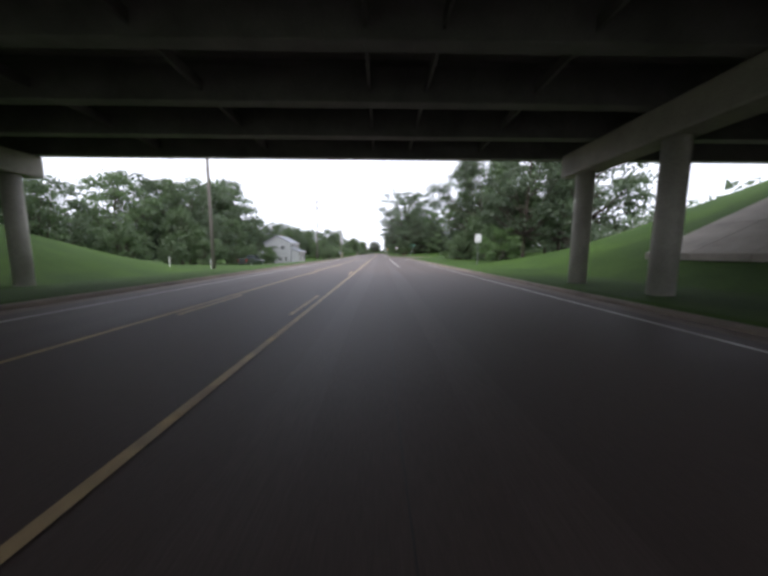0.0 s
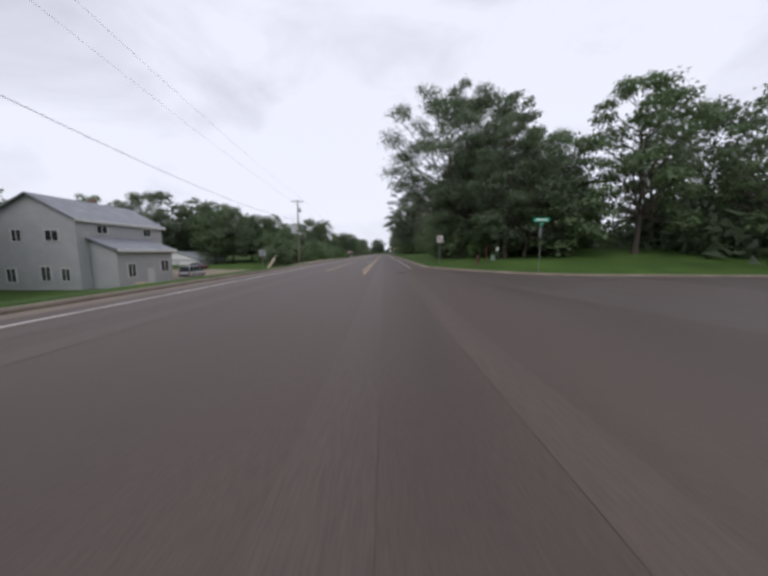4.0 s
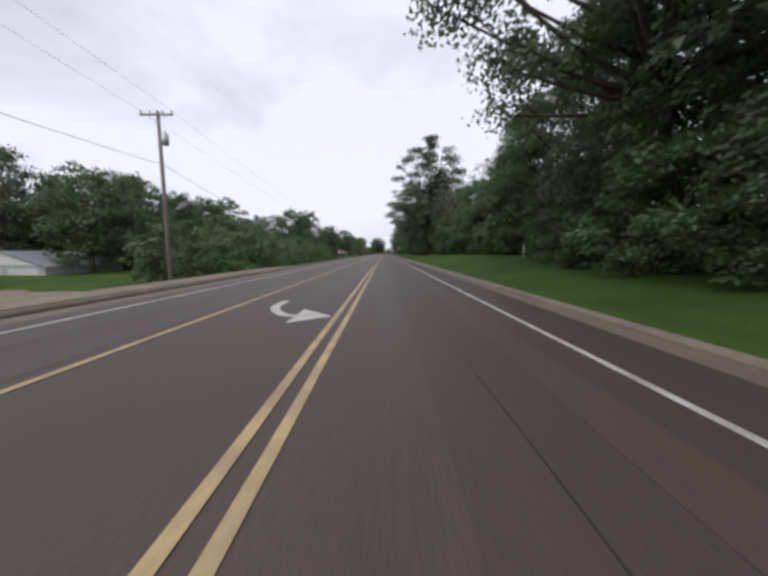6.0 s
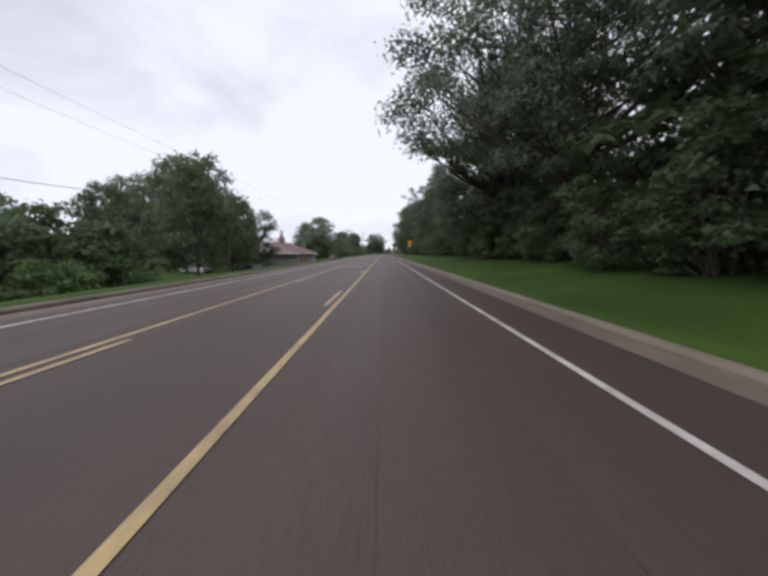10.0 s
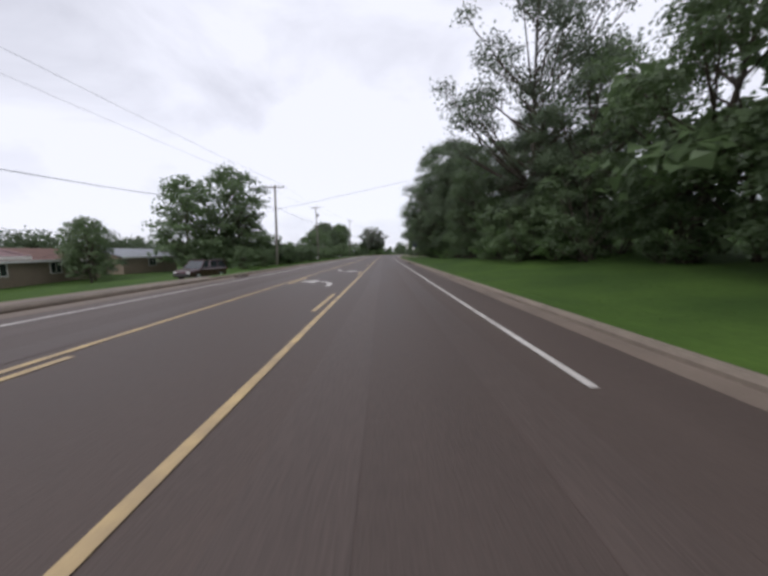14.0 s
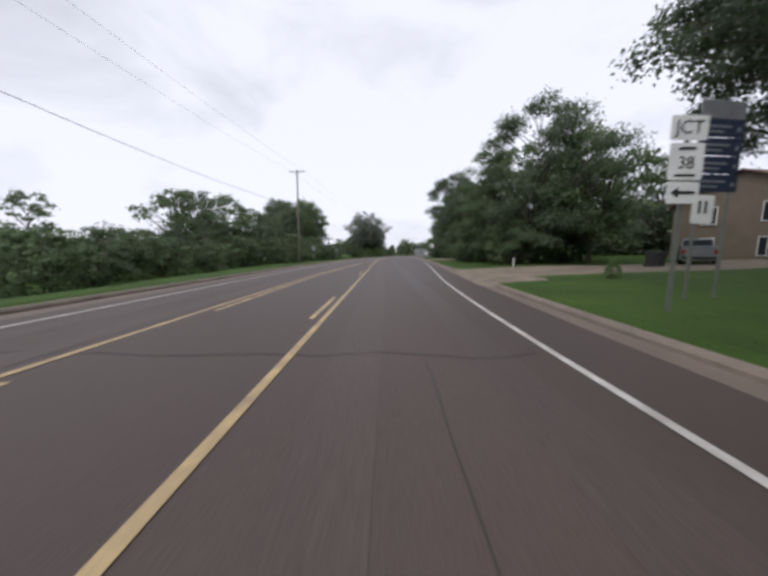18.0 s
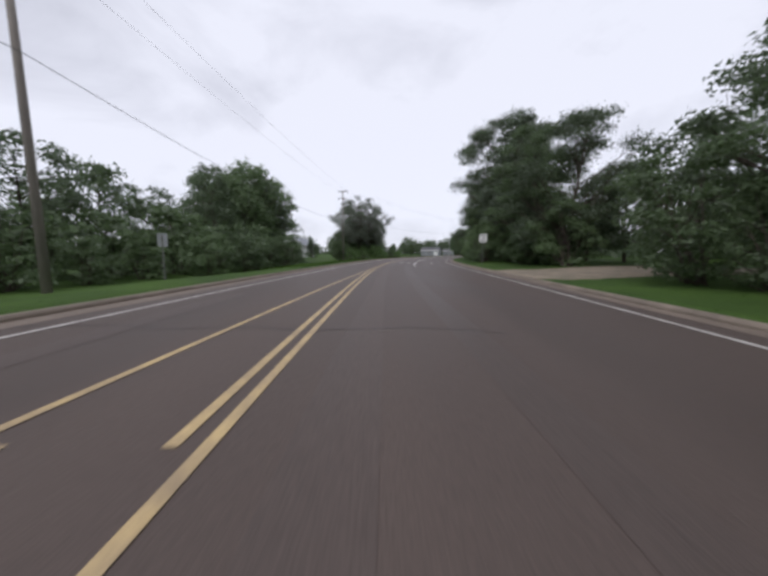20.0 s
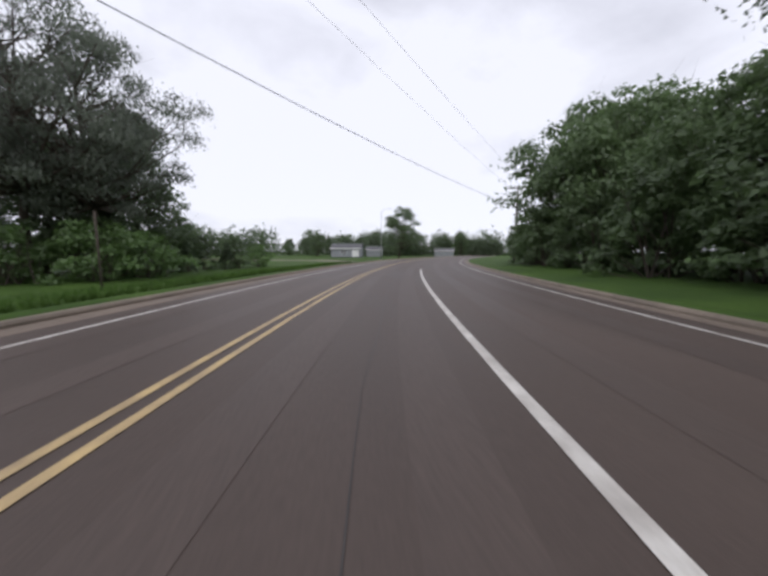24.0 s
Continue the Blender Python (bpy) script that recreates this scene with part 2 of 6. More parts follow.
# ---- mesh helpers ----
class Form:
    """Collects vertices and faces for one mesh."""

    def __init__(self):
        self.v, self.f = [], []

    def add(self, verts, faces):
        n = len(self.v)
        self.v += [tuple(p) for p in verts]
        self.f += [tuple(i + n for i in q) for q in faces]
        return self

    def box(self, x0, x1, y0, y1, z0, z1, c=0.0, m=None):
        """A box with chamfered upright edges and top when c > 0."""
        if c <= 0:
            vs = [(x, y, z) for z in (z0, z1) for x, y in ((x0, y0), (x1, y0), (x1, y1), (x0, y1))]
            fs = [(3, 2, 1, 0), (4, 5, 6, 7), (0, 1, 5, 4), (1, 2, 6, 5), (2, 3, 7, 6), (3, 0, 4, 7)]
        else:
            def ring(z, k):
                a, b, d, e = x0 + k, x1 - k, y0 + k, y1 - k
                return [(a + c, d, z), (b - c, d, z), (b, d + c, z), (b, e - c, z), (b - c, e, z), (a + c, e, z), (a, e - c, z), (a, d + c, z)]
            rings = [ring(z0, c * 0.5), ring(z0 + c, 0), ring(z1 - c, 0), ring(z1, c * 0.8)]
            vs = [p for r in rings for p in r]
            fs = [tuple(range(7, -1, -1)), tuple(24 + i for i in range(8))]
            for k in range(3):
                fs += [(k * 8 + i, k * 8 + (i + 1) % 8, k * 8 + 8 + (i + 1) % 8, k * 8 + 8 + i) for i in range(8)]
        if m is not None:
            vs = [m @ Vector(p) for p in vs]
        return self.add(vs, fs)

    def tube(self, points, radii, n=8, cap=True):
        """A round bar through points with the radius at each."""
        pts = [Vector(p) for p in points]
        vs, fs = [], []
        side = None
        for i, p in enumerate(pts):
            d = (pts[min(i + 1, len(pts) - 1)] - pts[max(i - 1, 0)]).normalized()
            if side is None:
                side = d.cross(Vector((0, 0, 1)) if abs(d.z) < 0.9 else Vector((1, 0, 0))).normalized()
            side = (side - d * side.dot(d)).normalized()
            up = d.cross(side)
            for k in range(n):
                a = 2 * math.pi * k / n
                vs.append(p + (side * math.cos(a) + up * math.sin(a)) * radii[i])
        for i in range(len(pts) - 1):
            fs += [(i * n + k, i * n + (k + 1) % n, i * n + n + (k + 1) % n, i * n + n + k) for k in range(n)]
        if cap:
            fs += [tuple(range(n - 1, -1, -1)), tuple((len(pts) - 1) * n + k for k in range(n))]
        return self.add(vs, fs)

    def prism(self, outline, axis, a, b):
        """A flat outline in the two other axes, thickened along one axis from a to b."""
        def put(u, v, w):
            return {"x": (w, u, v), "y": (u, w, v), "z": (u, v, w)}[axis]
        n = len(outline)
        vs = [put(u, v, a) for u, v in outline] + [put(u, v, b) for u, v in outline]
        fs = [tuple(range(n - 1, -1, -1)), tuple(range(n, 2 * n))] + [(i, (i + 1) % n, n + (i + 1) % n, n + i) for i in range(n)]
        return self.add(vs, fs)

    def loft(self, rings, cap=True):
        n = len(rings[0])
        vs = [p for r in rings for p in r]
        fs = []
        for k in range(len(rings) - 1):
            fs += [(k * n + i, k * n + (i + 1) % n, k * n + n + (i + 1) % n, k * n + n + i) for i in range(n)]
        if cap:
            fs += [tuple(range(n - 1, -1, -1)), tuple((len(rings) - 1) * n + i for i in range(n))]
        return self.add(vs, fs)

    def mesh(self, name, mat, shade=False):
        me = bpy.data.meshes.new(name)
        me.from_pydata(self.v, [], self.f)
        me.materials.append(mat)
        bm = bmesh.new()
        bm.from_mesh(me)
        bmesh.ops.recalc_face_normals(bm, faces=bm.faces)
        bm.to_mesh(me)
        bm.free()
        if shade:
            me.shade_smooth()
        return me


def part(name, form, mat, parent, label="", shade=False, m=None):
    """Links a form as one mesh object under a thing or a part."""
    me = form if isinstance(form, bpy.types.Mesh) else form.mesh(name, mat, shade)
    ob = new(name, me)
    ob.parent = parent
    if m is not None:
        ob.matrix_basis = m
    return tagged(ob, label)


def thing(name, label, category, m=None, group="", kind=""):
    ob = new(name)
    ob.empty_display_size = 0.2
    if m is not None:
        ob.matrix_basis = m
    return tagged(ob, label, category, group, kind)


def solid(name, form, mat, label, category, group="", kind="", shade=False, m=None):
    ob = new(name, form.mesh(name, mat, shade))
    if m is not None:
        ob.matrix_basis = m
    return tagged(ob, label, category, group, kind)


def stand(s, off, z=0.0, turn=0.0):
    """The pose of a thing beside the road, its y axis along the road."""
    p = at(s, off, z)
    return pose(p.x, p.y, p.z, 0, 0, -math.degrees(heading(s)) + turn)


def flat_text(body, size, parent, mat, m):
    cu = bpy.data.curves.new("letters", "FONT")
    cu.body, cu.size, cu.align_x, cu.align_y, cu.extrude = body, size, "CENTER", "CENTER", 0.003
    tmp = bpy.data.objects.new("letters", cu)
    me = bpy.data.meshes.new_from_object(tmp)
    bpy.data.objects.remove(tmp)
    me.materials.clear()
    me.materials.append(mat)
    return part("lettering", me, mat, parent, m=m)

# ---- ground and road ----
LEFT_EDGE = [(-300, -5.7), (360, -5.7), (400, -3.45), (900, -3.45)]
RIGHT_EDGE = [(-300, 7.3), (70, 7.3), (96, 3.62), (342, 3.62), (374, 7.1), (390, 7.9), (900, 7.9)]
RIGHT_KERB = [(-300, 8.3), (78, 8.3), (92, 5.3), (338, 5.3), (374, 8.2), (392, 9.0), (900, 9.0)]
SIDE_A, SIDE_B = 78.5, 92.6


def kerb_left(s):
    return lerp(LEFT_EDGE, s) - 1.35


def eased(rows, s):
    """The row value, with its bends rounded beyond the wood."""
    return sum(lerp(rows, s + d) for d in (-8, -5, -2.5, 0, 2.5, 5, 8)) / 7 if s > 325 else lerp(rows, s)


def kerb_right(s):
    return eased(RIGHT_KERB, s)


LEFT_DROP = [(-300, -0.2), (40, -0.4), (70, -1.6), (98, -2.5), (125, -2.9), (150, -2.2), (200, -1.5), (225, -1.6), (242, -2.6), (276, -2.6), (283, -1.2), (293, -1.1), (315, -1.1), (340, -0.9), (380, -0.6), (440, -0.7), (520, -0.5), (900, -0.1)]
LEFT_REACH = [(225, 10.5), (243, 6.2), (298, 6.2), (316, 10.5)]
VERGE = [(-300, 0.2), (60, 0.25), (72, 0.5), (100, 0.7), (125, 1.0), (290, 1.0), (312, 0.45), (345, 0.3), (900, 0.2)]
RIGHT_RISE = [(-300, 0.5), (60, 0.8), (100, 2.2), (130, 4.0), (335, 4.0), (350, 0.9), (400, 0.8), (900, 0.3)]


def mouth_near(off):
    return SIDE_A - 7.5 * min(1.0, max(0.0, 1 - (off - 8.3) / 9.5)) ** 2.2


def mouth_far(off):
    return SIDE_B + 9.5 * min(1.0, max(0.0, 1 - (off - 5.3) / 9.5)) ** 2.2


def on_side_road(s, off):
    """Whether a place lies on the side road or its rounded mouth."""
    return 5.3 < off < 78 and mouth_near(off) - 0.25 < s < mouth_far(off) + 0.25


def ground_z(s, off):
    kl, kr = kerb_left(s), kerb_right(s)
    if off < kl:
        d = kl - off
        z = 0.1 + (lerp(LEFT_DROP, s) - 0.1) * smooth(0.8, lerp(LEFT_REACH, s), d)
        z -= 0.9 * smooth(13, 24, d) * smooth(276, 284, s) * (1 - smooth(322, 334, s))
        z += max(0.0, min(6.4, (-off - 15) / 2.2)) * (1 - smooth(15, 38, s)) * smooth(-120, -60, s)
        return z + 0.1 * noise.noise(Vector((s * 0.11, off * 0.11, 0))) * smooth(1, 5, d)
    if off > kr:
        d = off - kr
        if on_side_road(s, off):
            return -0.14
        rim = 0.05 + 0.3 * max(0.0, 0.45 * min(abs(s - mouth_near(off)), abs(s - mouth_far(off))) - 0.7) if 55 < s < 115 and off < 60 else 99.0
        z = 0.1 + lerp(VERGE, s) * smooth(0.2, 9.5, d) + lerp(RIGHT_RISE, s) * smooth(7, 34, d) * (1 - 0.85 * smooth(45, 110, d)) * smooth(0, 12, min(abs(s - SIDE_A), abs(s - SIDE_B)) + (12 if s < SIDE_A - 12 or s > SIDE_B + 12 else 0))
        z += max(0.0, min(6.6, (off - 13.5) / 2.2)) * (1 - smooth(15, 44, s)) * smooth(-120, -60, s)
        return min(rim, z + 0.12 * noise.noise(Vector((s * 0.1, off * 0.1, 4))) * smooth(1, 5, d))
    return -0.16


SROWS = [-2900, -1200, -500, -250, -160] + list(range(-120, 60, 4)) + list(range(60, 114, 1)) + list(range(114, 640, 3)) + [660, 700, 800, 1000, 1500, 2900]
LEFT_COLS = [2400, 1100, 500, 250, 140, 90, 60, 45, 35, 28, 22, 18, 14.5, 12, 10, 8, 6.5, 5, 3.8, 2.6, 1.6, 0.8, 0.02]
RIGHT_COLS = [0.02, 0.8, 1.6, 2.6, 3.8, 5, 6.5, 8, 9.5, 11, 13, 15, 17.5, 20, 23, 27, 31, 36, 42, 50, 62, 80, 130, 300, 900, 2400]
g = Form()
for s in SROWS:
    kl, kr = kerb_left(s) - 0.18, kerb_right(s) + 0.18
    offs = [kl - c for c in LEFT_COLS] + [kl + 0.05, kr - 0.05] + [kr + c for c in RIGHT_COLS]
    for o in offs:
        g.v.append(tuple(at(s, o, ground_z(s, o) if kl - 0.01 > o or o > kr + 0.01 else -0.16)))
W = len(LEFT_COLS) + len(RIGHT_COLS) + 2
g.f = [(i * W + k, i * W + k + 1, i * W + W + k + 1, i * W + W + k) for i in range(len(SROWS) - 1) for k in range(W - 1)]
solid("ground", g, GRASS, "mown green roadside grass on gently sloping ground", "grass", kind="structure", shade=True)


def strip(name, left, right, s0, s1, z, mat, step=3.0, label="", kind="structure", category="road", parent=None, thick=0.0):
    """A ribbon along the road between two offsets (numbers or functions of s)."""
    lo = left if callable(left) else (lambda s: left)
    hi = right if callable(right) else (lambda s: right)
    n = max(1, int(round((s1 - s0) / step)))
    f = Form()
    for i in range(n + 1):
        s = s0 + (s1 - s0) * i / n
        f.v += [tuple(at(s, lo(s), z)), tuple(at(s, hi(s), z))]
    f.f = [(2 * i, 2 * i + 1, 2 * i + 3, 2 * i + 2) for i in range(n)]
    me = f.mesh(name, mat)
    ob = new(name, me)
    if parent is not None:
        ob.parent = parent
        return tagged(ob, label)
    return tagged(ob, label, category, kind=kind)


road = strip("road", lambda s: kerb_left(s) + 0.6, lambda s: kerb_right(s) - 0.45, -150, 640, 0.0, ASPHALT, 3.0, "worn brown-grey damp asphalt carriageway with painted lines", category="road")
# sandy concrete gutters along both kerbs
strip("gutter_left", kerb_left, lambda s: kerb_left(s) + 0.6, -150, 640, 0.001, GUTTER, 3.0, "pale concrete gutter along the road edge", category="gutter")
for i, (a, b) in enumerate(((-150, 70), (101.5, 640))):
    strip("gutter_right_%d" % (i + 1), lambda s: kerb_right(s) - 0.45, kerb_right, a, b, 0.001, GUTTER, 3.0, "pale concrete gutter along the road edge", category="gutter")
strip("road_mouth", lambda s: kerb_right(s) - 1.2, kerb_right, 70, 101.5, -0.002, ASPHALT, 1.5, "asphalt at the side road's mouth", category="road")

# the side road and its rounded mouth
f = Form()
rows = [5.1 + 0.5 * i for i in range(26)] + [20, 30, 45, 60, 78]
for o in rows:
    f.v += [tuple(at(mouth_near(o), o, -0.004)), tuple(at(mouth_far(o), o, -0.004))]
f.f = [(2 * i, 2 * i + 1, 2 * i + 3, 2 * i + 2) for i in range(len(rows) - 1)]
solid("side_road", f, ASPHALT_SHOULDER, "dark asphalt side road with a rounded mouth", "road", kind="structure")


def kerb(name, points, label="low worn concrete kerb beside the road"):
    """A kerb swept through (s, off) points; its outer side lies on the left of the way."""
    f = Form()
    sec = [(-0.2, -0.2), (-0.2, 0.11), (-0.16, 0.13), (-0.05, 0.12), (0.0, 0.06), (0.03, -0.2)]
    pts = [at(s, o) for s, o in points]
    for i, p in enumerate(pts):
        d = (pts[min(i + 1, len(pts) - 1)] - pts[max(i - 1, 0)]).normalized()
        side = Vector((d.y, -d.x, 0))
        f.v += [tuple(p + side * a + Vector((0, 0, b))) for a, b in sec]
    n = len(sec)
    f.f = [(i * n + k, i * n + k + 1, i * n + n + k + 1, i * n + n + k) for i in range(len(pts) - 1) for k in range(n - 1)]
    return solid(name, f, KERB, label, "kerb", kind="structure")


kerb("kerb_left", [(s, kerb_left(s)) for s in np.arange(-150, 640.1, 3.0)])
arcA = [(mouth_near(o), o) for o in np.arange(8.3, 18, 0.5)] + [(SIDE_A, 30), (SIDE_A, 78)]
arcB = [(mouth_far(o), o) for o in np.arange(5.3, 15.2, 0.5)] + [(SIDE_B, 30), (SIDE_B, 78)]
kerb("kerb_right_1", arcA[::-1] + [(s, kerb_right(s)) for s in np.arange(69, -150, -3.0)])
kerb("kerb_right_2", [(s, kerb_right(s)) for s in np.arange(640, 103, -3.0)] + arcB)

# ---- road paint ----
PZ = 0.009


def wear(s, k):
    return 0.012 * noise.noise(Vector((s * 0.4, k, 0)))


def line(name, off, s0, s1, mat, width=0.11):
    o = off if callable(off) else (lambda s: off)
    return strip(name, lambda s: o(s) - width / 2 + wear(s, 1), lambda s: o(s) + width / 2 + wear(s, 5), s0, s1, PZ, mat, 2.5,
                 "worn painted line on the asphalt", category="road line")


def left_yellow(s):
    return lerp([(0, -3.0), (352, -3.0), (396, -0.28), (900, -0.28)], s)


line("left_edge_line_1", lambda s: lerp(LEFT_EDGE, s), -150, 640, WHITE_LINE)
line("right_edge_line_1", 7.3, -150, 69, WHITE_LINE)
line("right_edge_line_2", lambda s: eased(RIGHT_EDGE, s), 100, 240, WHITE_LINE)
line("right_edge_line_3", lambda s: eased(RIGHT_EDGE, s), 262, 640, WHITE_LINE)
line("right_edge_line_4", lambda s: eased(RIGHT_EDGE, s), 247.6, 249.2, WHITE_LINE, 0.13)
line("turn_lane_line_1", 3.6, 30, 68, WHITE_LINE, 0.15)
line("turn_lane_line_2", lambda s: 3.45, 402, 470, WHITE_LINE, 0.15)
line("yellow_line_1", 0.0, -150, 70, YELLOW_LINE)
line("yellow_line_2", 0.0, 93, 640, YELLOW_LINE)
line("yellow_line_3", left_yellow, -150, 70, YELLOW_LINE)
line("yellow_line_4", left_yellow, 96, 640, YELLOW_LINE)
line("yellow_line_5", -0.26, 96, 140, YELLOW_LINE)
line("yellow_line_6", lambda s: left_yellow(s) + 0.02 - 0.26 * smooth(380, 396, s) + 0.26, 340, 372, YELLOW_LINE)
line("yellow_line_7", -0.26, 372, 394, YELLOW_LINE)
dash_rows = [(s, o) for s in np.arange(-30, 68, 12.2) for o in (-0.26, -2.74)] + [(s, -0.26) for s in np.arange(144, 370, 12.2)] + [(s, -2.74) for s in np.arange(150, 340, 12.2)]
for s, o in dash_rows:
    strip("dash", o - 0.055, o + 0.055, s, s + 3.05, PZ, YELLOW_LINE, 1.6, parent=road)


def arrow_form(kind, wide=0.72):
    """A painted turn arrow about 2.5 m long; y runs along the road."""
    f = Form()
    if kind == "ahead":
        return f.add([(-0.09, -1.3, 0), (0.09, -1.3, 0), (0.09, 0.3, 0), (-0.09, 0.3, 0), (-0.32, 0.3, 0), (0.32, 0.3, 0), (0, 1.3, 0)], [(0, 1, 2, 3), (4, 5, 6)])
    pts = []
    for i in range(9):
        a = i / 8
        pts.append((0.55 - 0.9 * smooth(0.25, 1.0, a) * a, -1.2 + 2.0 * min(1, a * 1.25)))
    w = 0.11
    vs = []
    for i, (x, y) in enumerate(pts):
        dx, dy = pts[min(i + 1, 8)][0] - pts[max(i - 1, 0)][0], pts[min(i + 1, 8)][1] - pts[max(i - 1, 0)][1]
        l = math.hypot(dx, dy)
        vs += [(x - dy / l * w, y + dx / l * w, 0), (x + dy / l * w, y - dx / l * w, 0)]
    f.add(vs, [(2 * i, 2 * i + 1, 2 * i + 3, 2 * i + 2) for i in range(8)])
    ex, ey = pts[-1]
    f.add([(ex + 0.06, ey - 0.75, 0), (ex - 0.75, ey + 0.05, 0), (ex + 0.06, ey + 0.7, 0)], [(0, 1, 2)])
    if kind == "right":
        f.v = [(-x, y, z) for x, y, z in f.v]
    return f


ARROW = {k: arrow_form(k).mesh("turn_arrow", WHITE_LINE) for k in ("left", "right", "ahead")}


def arrow(s, off, kind="left", back=False):
    m = stand(s - 1.2, off, PZ, 180 if back else 0)
    part("turn_arrow", ARROW[kind], WHITE_LINE, road, "worn white painted turn arrow", m=m)


for s, off, kind, back in ((49.2, -1.45, "left", False), (59.3, -1.45, "left", True), (54.5, 5.8, "right", False), (119.5, -1.45, "left", True), (166, -1.5, "left", False),
                           (174.8, -1.5, "left", True), (215.5, -1.5, "left", False), (223.8, -1.5, "left", True), (273.7, -1.5, "left", False), (283.0, -1.5, "left", True),
                           (412.7, 2.0, "left", False), (412.5, 5.6, "ahead", False)):
    arrow(s, off, kind, back)
# polished wheel tracks in each lane
for k, (o, s0, s1) in enumerate(((0.95, -60, 420), (2.75, -60, 420), (-3.6, -60, 380), (-5.0, -60, 370), (0.9, 420, 640), (2.6, 420, 640), (-1.4, 400, 640), (-3.1, 400, 640), (4.7, 20, 68), (6.3, 20, 68), (4.8, 400, 640), (6.6, 400, 640))):
    strip("wheel_track", lambda s: o - 0.3 + 0.14 * noise.noise(Vector((s * 0.09, k, 0))), lambda s: o + 0.3 + 0.14 * noise.noise(Vector((s * 0.08, k, 9))), s0, s1, 0.004, TRACK, 2.0, parent=road)
# sealed cracks and the long joint beside the edge line
for s0, s1, o in ((100, 170, 1.85), (280, 365, 1.8), (-20, 70, 1.9), (400, 470, 1.9)):
    strip("sealed_crack", lambda s: o + 0.09 * noise.noise(Vector((s * 0.35, o, 2))), lambda s: o + 0.012 + 0.1 * noise.noise(Vector((s * 0.35, o, 2))), s0, s1, 0.0065, TAR, 1.2, parent=road)
for i in range(9):
    s = 98 + i * 39.7 + 4 * noise.noise(Vector((i * 3.1, 0, 7)))
    f = Form()
    f.v = []
    for k in range(13):
        o = -5.6 + k * (9.0 / 12)
        q = s + 0.35 * noise.noise(Vector((i * 2.2, k * 0.8, 1)))
        f.v += [tuple(at(q, o, 0.0065)), tuple(at(q + 0.035, o, 0.0065))]
    f.f = [(2 * k, 2 * k + 1, 2 * k + 3, 2 * k + 2) for k in range(12)]
    part("sealed_crack", f, TAR, road)
strip("open_joint", lambda s: eased(RIGHT_EDGE, s) - 0.03 + 0.05 * noise.noise(Vector((s * 0.6, 3, 2))), lambda s: eased(RIGHT_EDGE, s) + 0.03 + 0.05 * noise.noise(Vector((s * 0.7, 3, 8))), 240.2, 247.4, 0.0075, TAR, 0.6, parent=road)
strip("open_joint", lambda s: eased(RIGHT_EDGE, s) - 0.03 + 0.05 * noise.noise(Vector((s * 0.6, 3, 2))), lambda s: eased(RIGHT_EDGE, s) + 0.02 + 0.05 * noise.noise(Vector((s * 0.7, 3, 8))), 250.6, 260.5, 0.0075, TAR, 0.6, parent=road)
f = Form()
for k in range(11):
    for d, z in ((-0.5, 0.004), (-0.1, 0.09), (0.15, 0.145), (1.4, 0.17), (3.0, 0.2)):
        s = 350.9 + (k - 5) / 5 * (4.4 + 1.9 * (1 - (d + 0.5) / 3.5) ** 2 + 0.25 * noise.noise(Vector((d * 3, k, 5))))
        f.v.append(tuple(at(s, kerb_right(s) + d, max(z, ground_z(s, kerb_right(s) + d) + 0.05 if d > 0.3 else z) - (0.12 if k in (0, 10) else 0))))
f.f = [(5 * k + m, 5 * k + m + 1, 5 * k + m + 6, 5 * k + m + 5) for k in range(10) for m in range(4)]
solid("drive_apron", f, DIRT, "sandy gravel drive entrance", "driveway", kind="structure")

# ---- overpass ----
bridge = thing("overpass", "dark steel girder overpass on round concrete columns", "bridge", kind="structure")
Y0, Y1, ZB = -9.0, 15.2, 5.8
f = Form().box(-70, 70, Y0 - 0.6, Y1 + 0.5, ZB + 1.15, ZB + 1.45)
part("deck", f, SOFFIT, bridge, "stained concrete deck slab")
for y in (Y1 + 0.35, Y0 - 0.45):
    part("parapet", Form().box(-70, 70, y - 0.15, y + 0.15, ZB + 1.45, ZB + 2.3, 0.03), BRIDGE_CONCRETE, bridge, "plain concrete parapet")
n_g = 10
for i in range(n_g):
    y = Y1 - 0.35 - i * (Y1 - Y0 - 0.7) / (n_g - 1)
    sec = [(-0.2, 0), (0.2, 0), (0.2, 0.04), (0.02, 0.06), (0.02, 1.08), (0.2, 1.1), (0.2, 1.15), (-0.2, 1.15), (-0.2, 1.1), (-0.02, 1.08), (-0.02, 0.06), (-0.2, 0.04)]
    part("girder", Form().prism([(y + a, ZB + b) for a, b in sec], "x", -46, 46), BRIDGE_STEEL, bridge, "dull dark steel girder")
for x in (-8.6, -3.6, 1.4, 3.1, 6.4):
    part("cross_brace", Form().box(x - 0.04, x + 0.04, Y0, Y1 - 0.4, ZB + 0.35, ZB + 0.65), BRIDGE_STEEL, bridge)
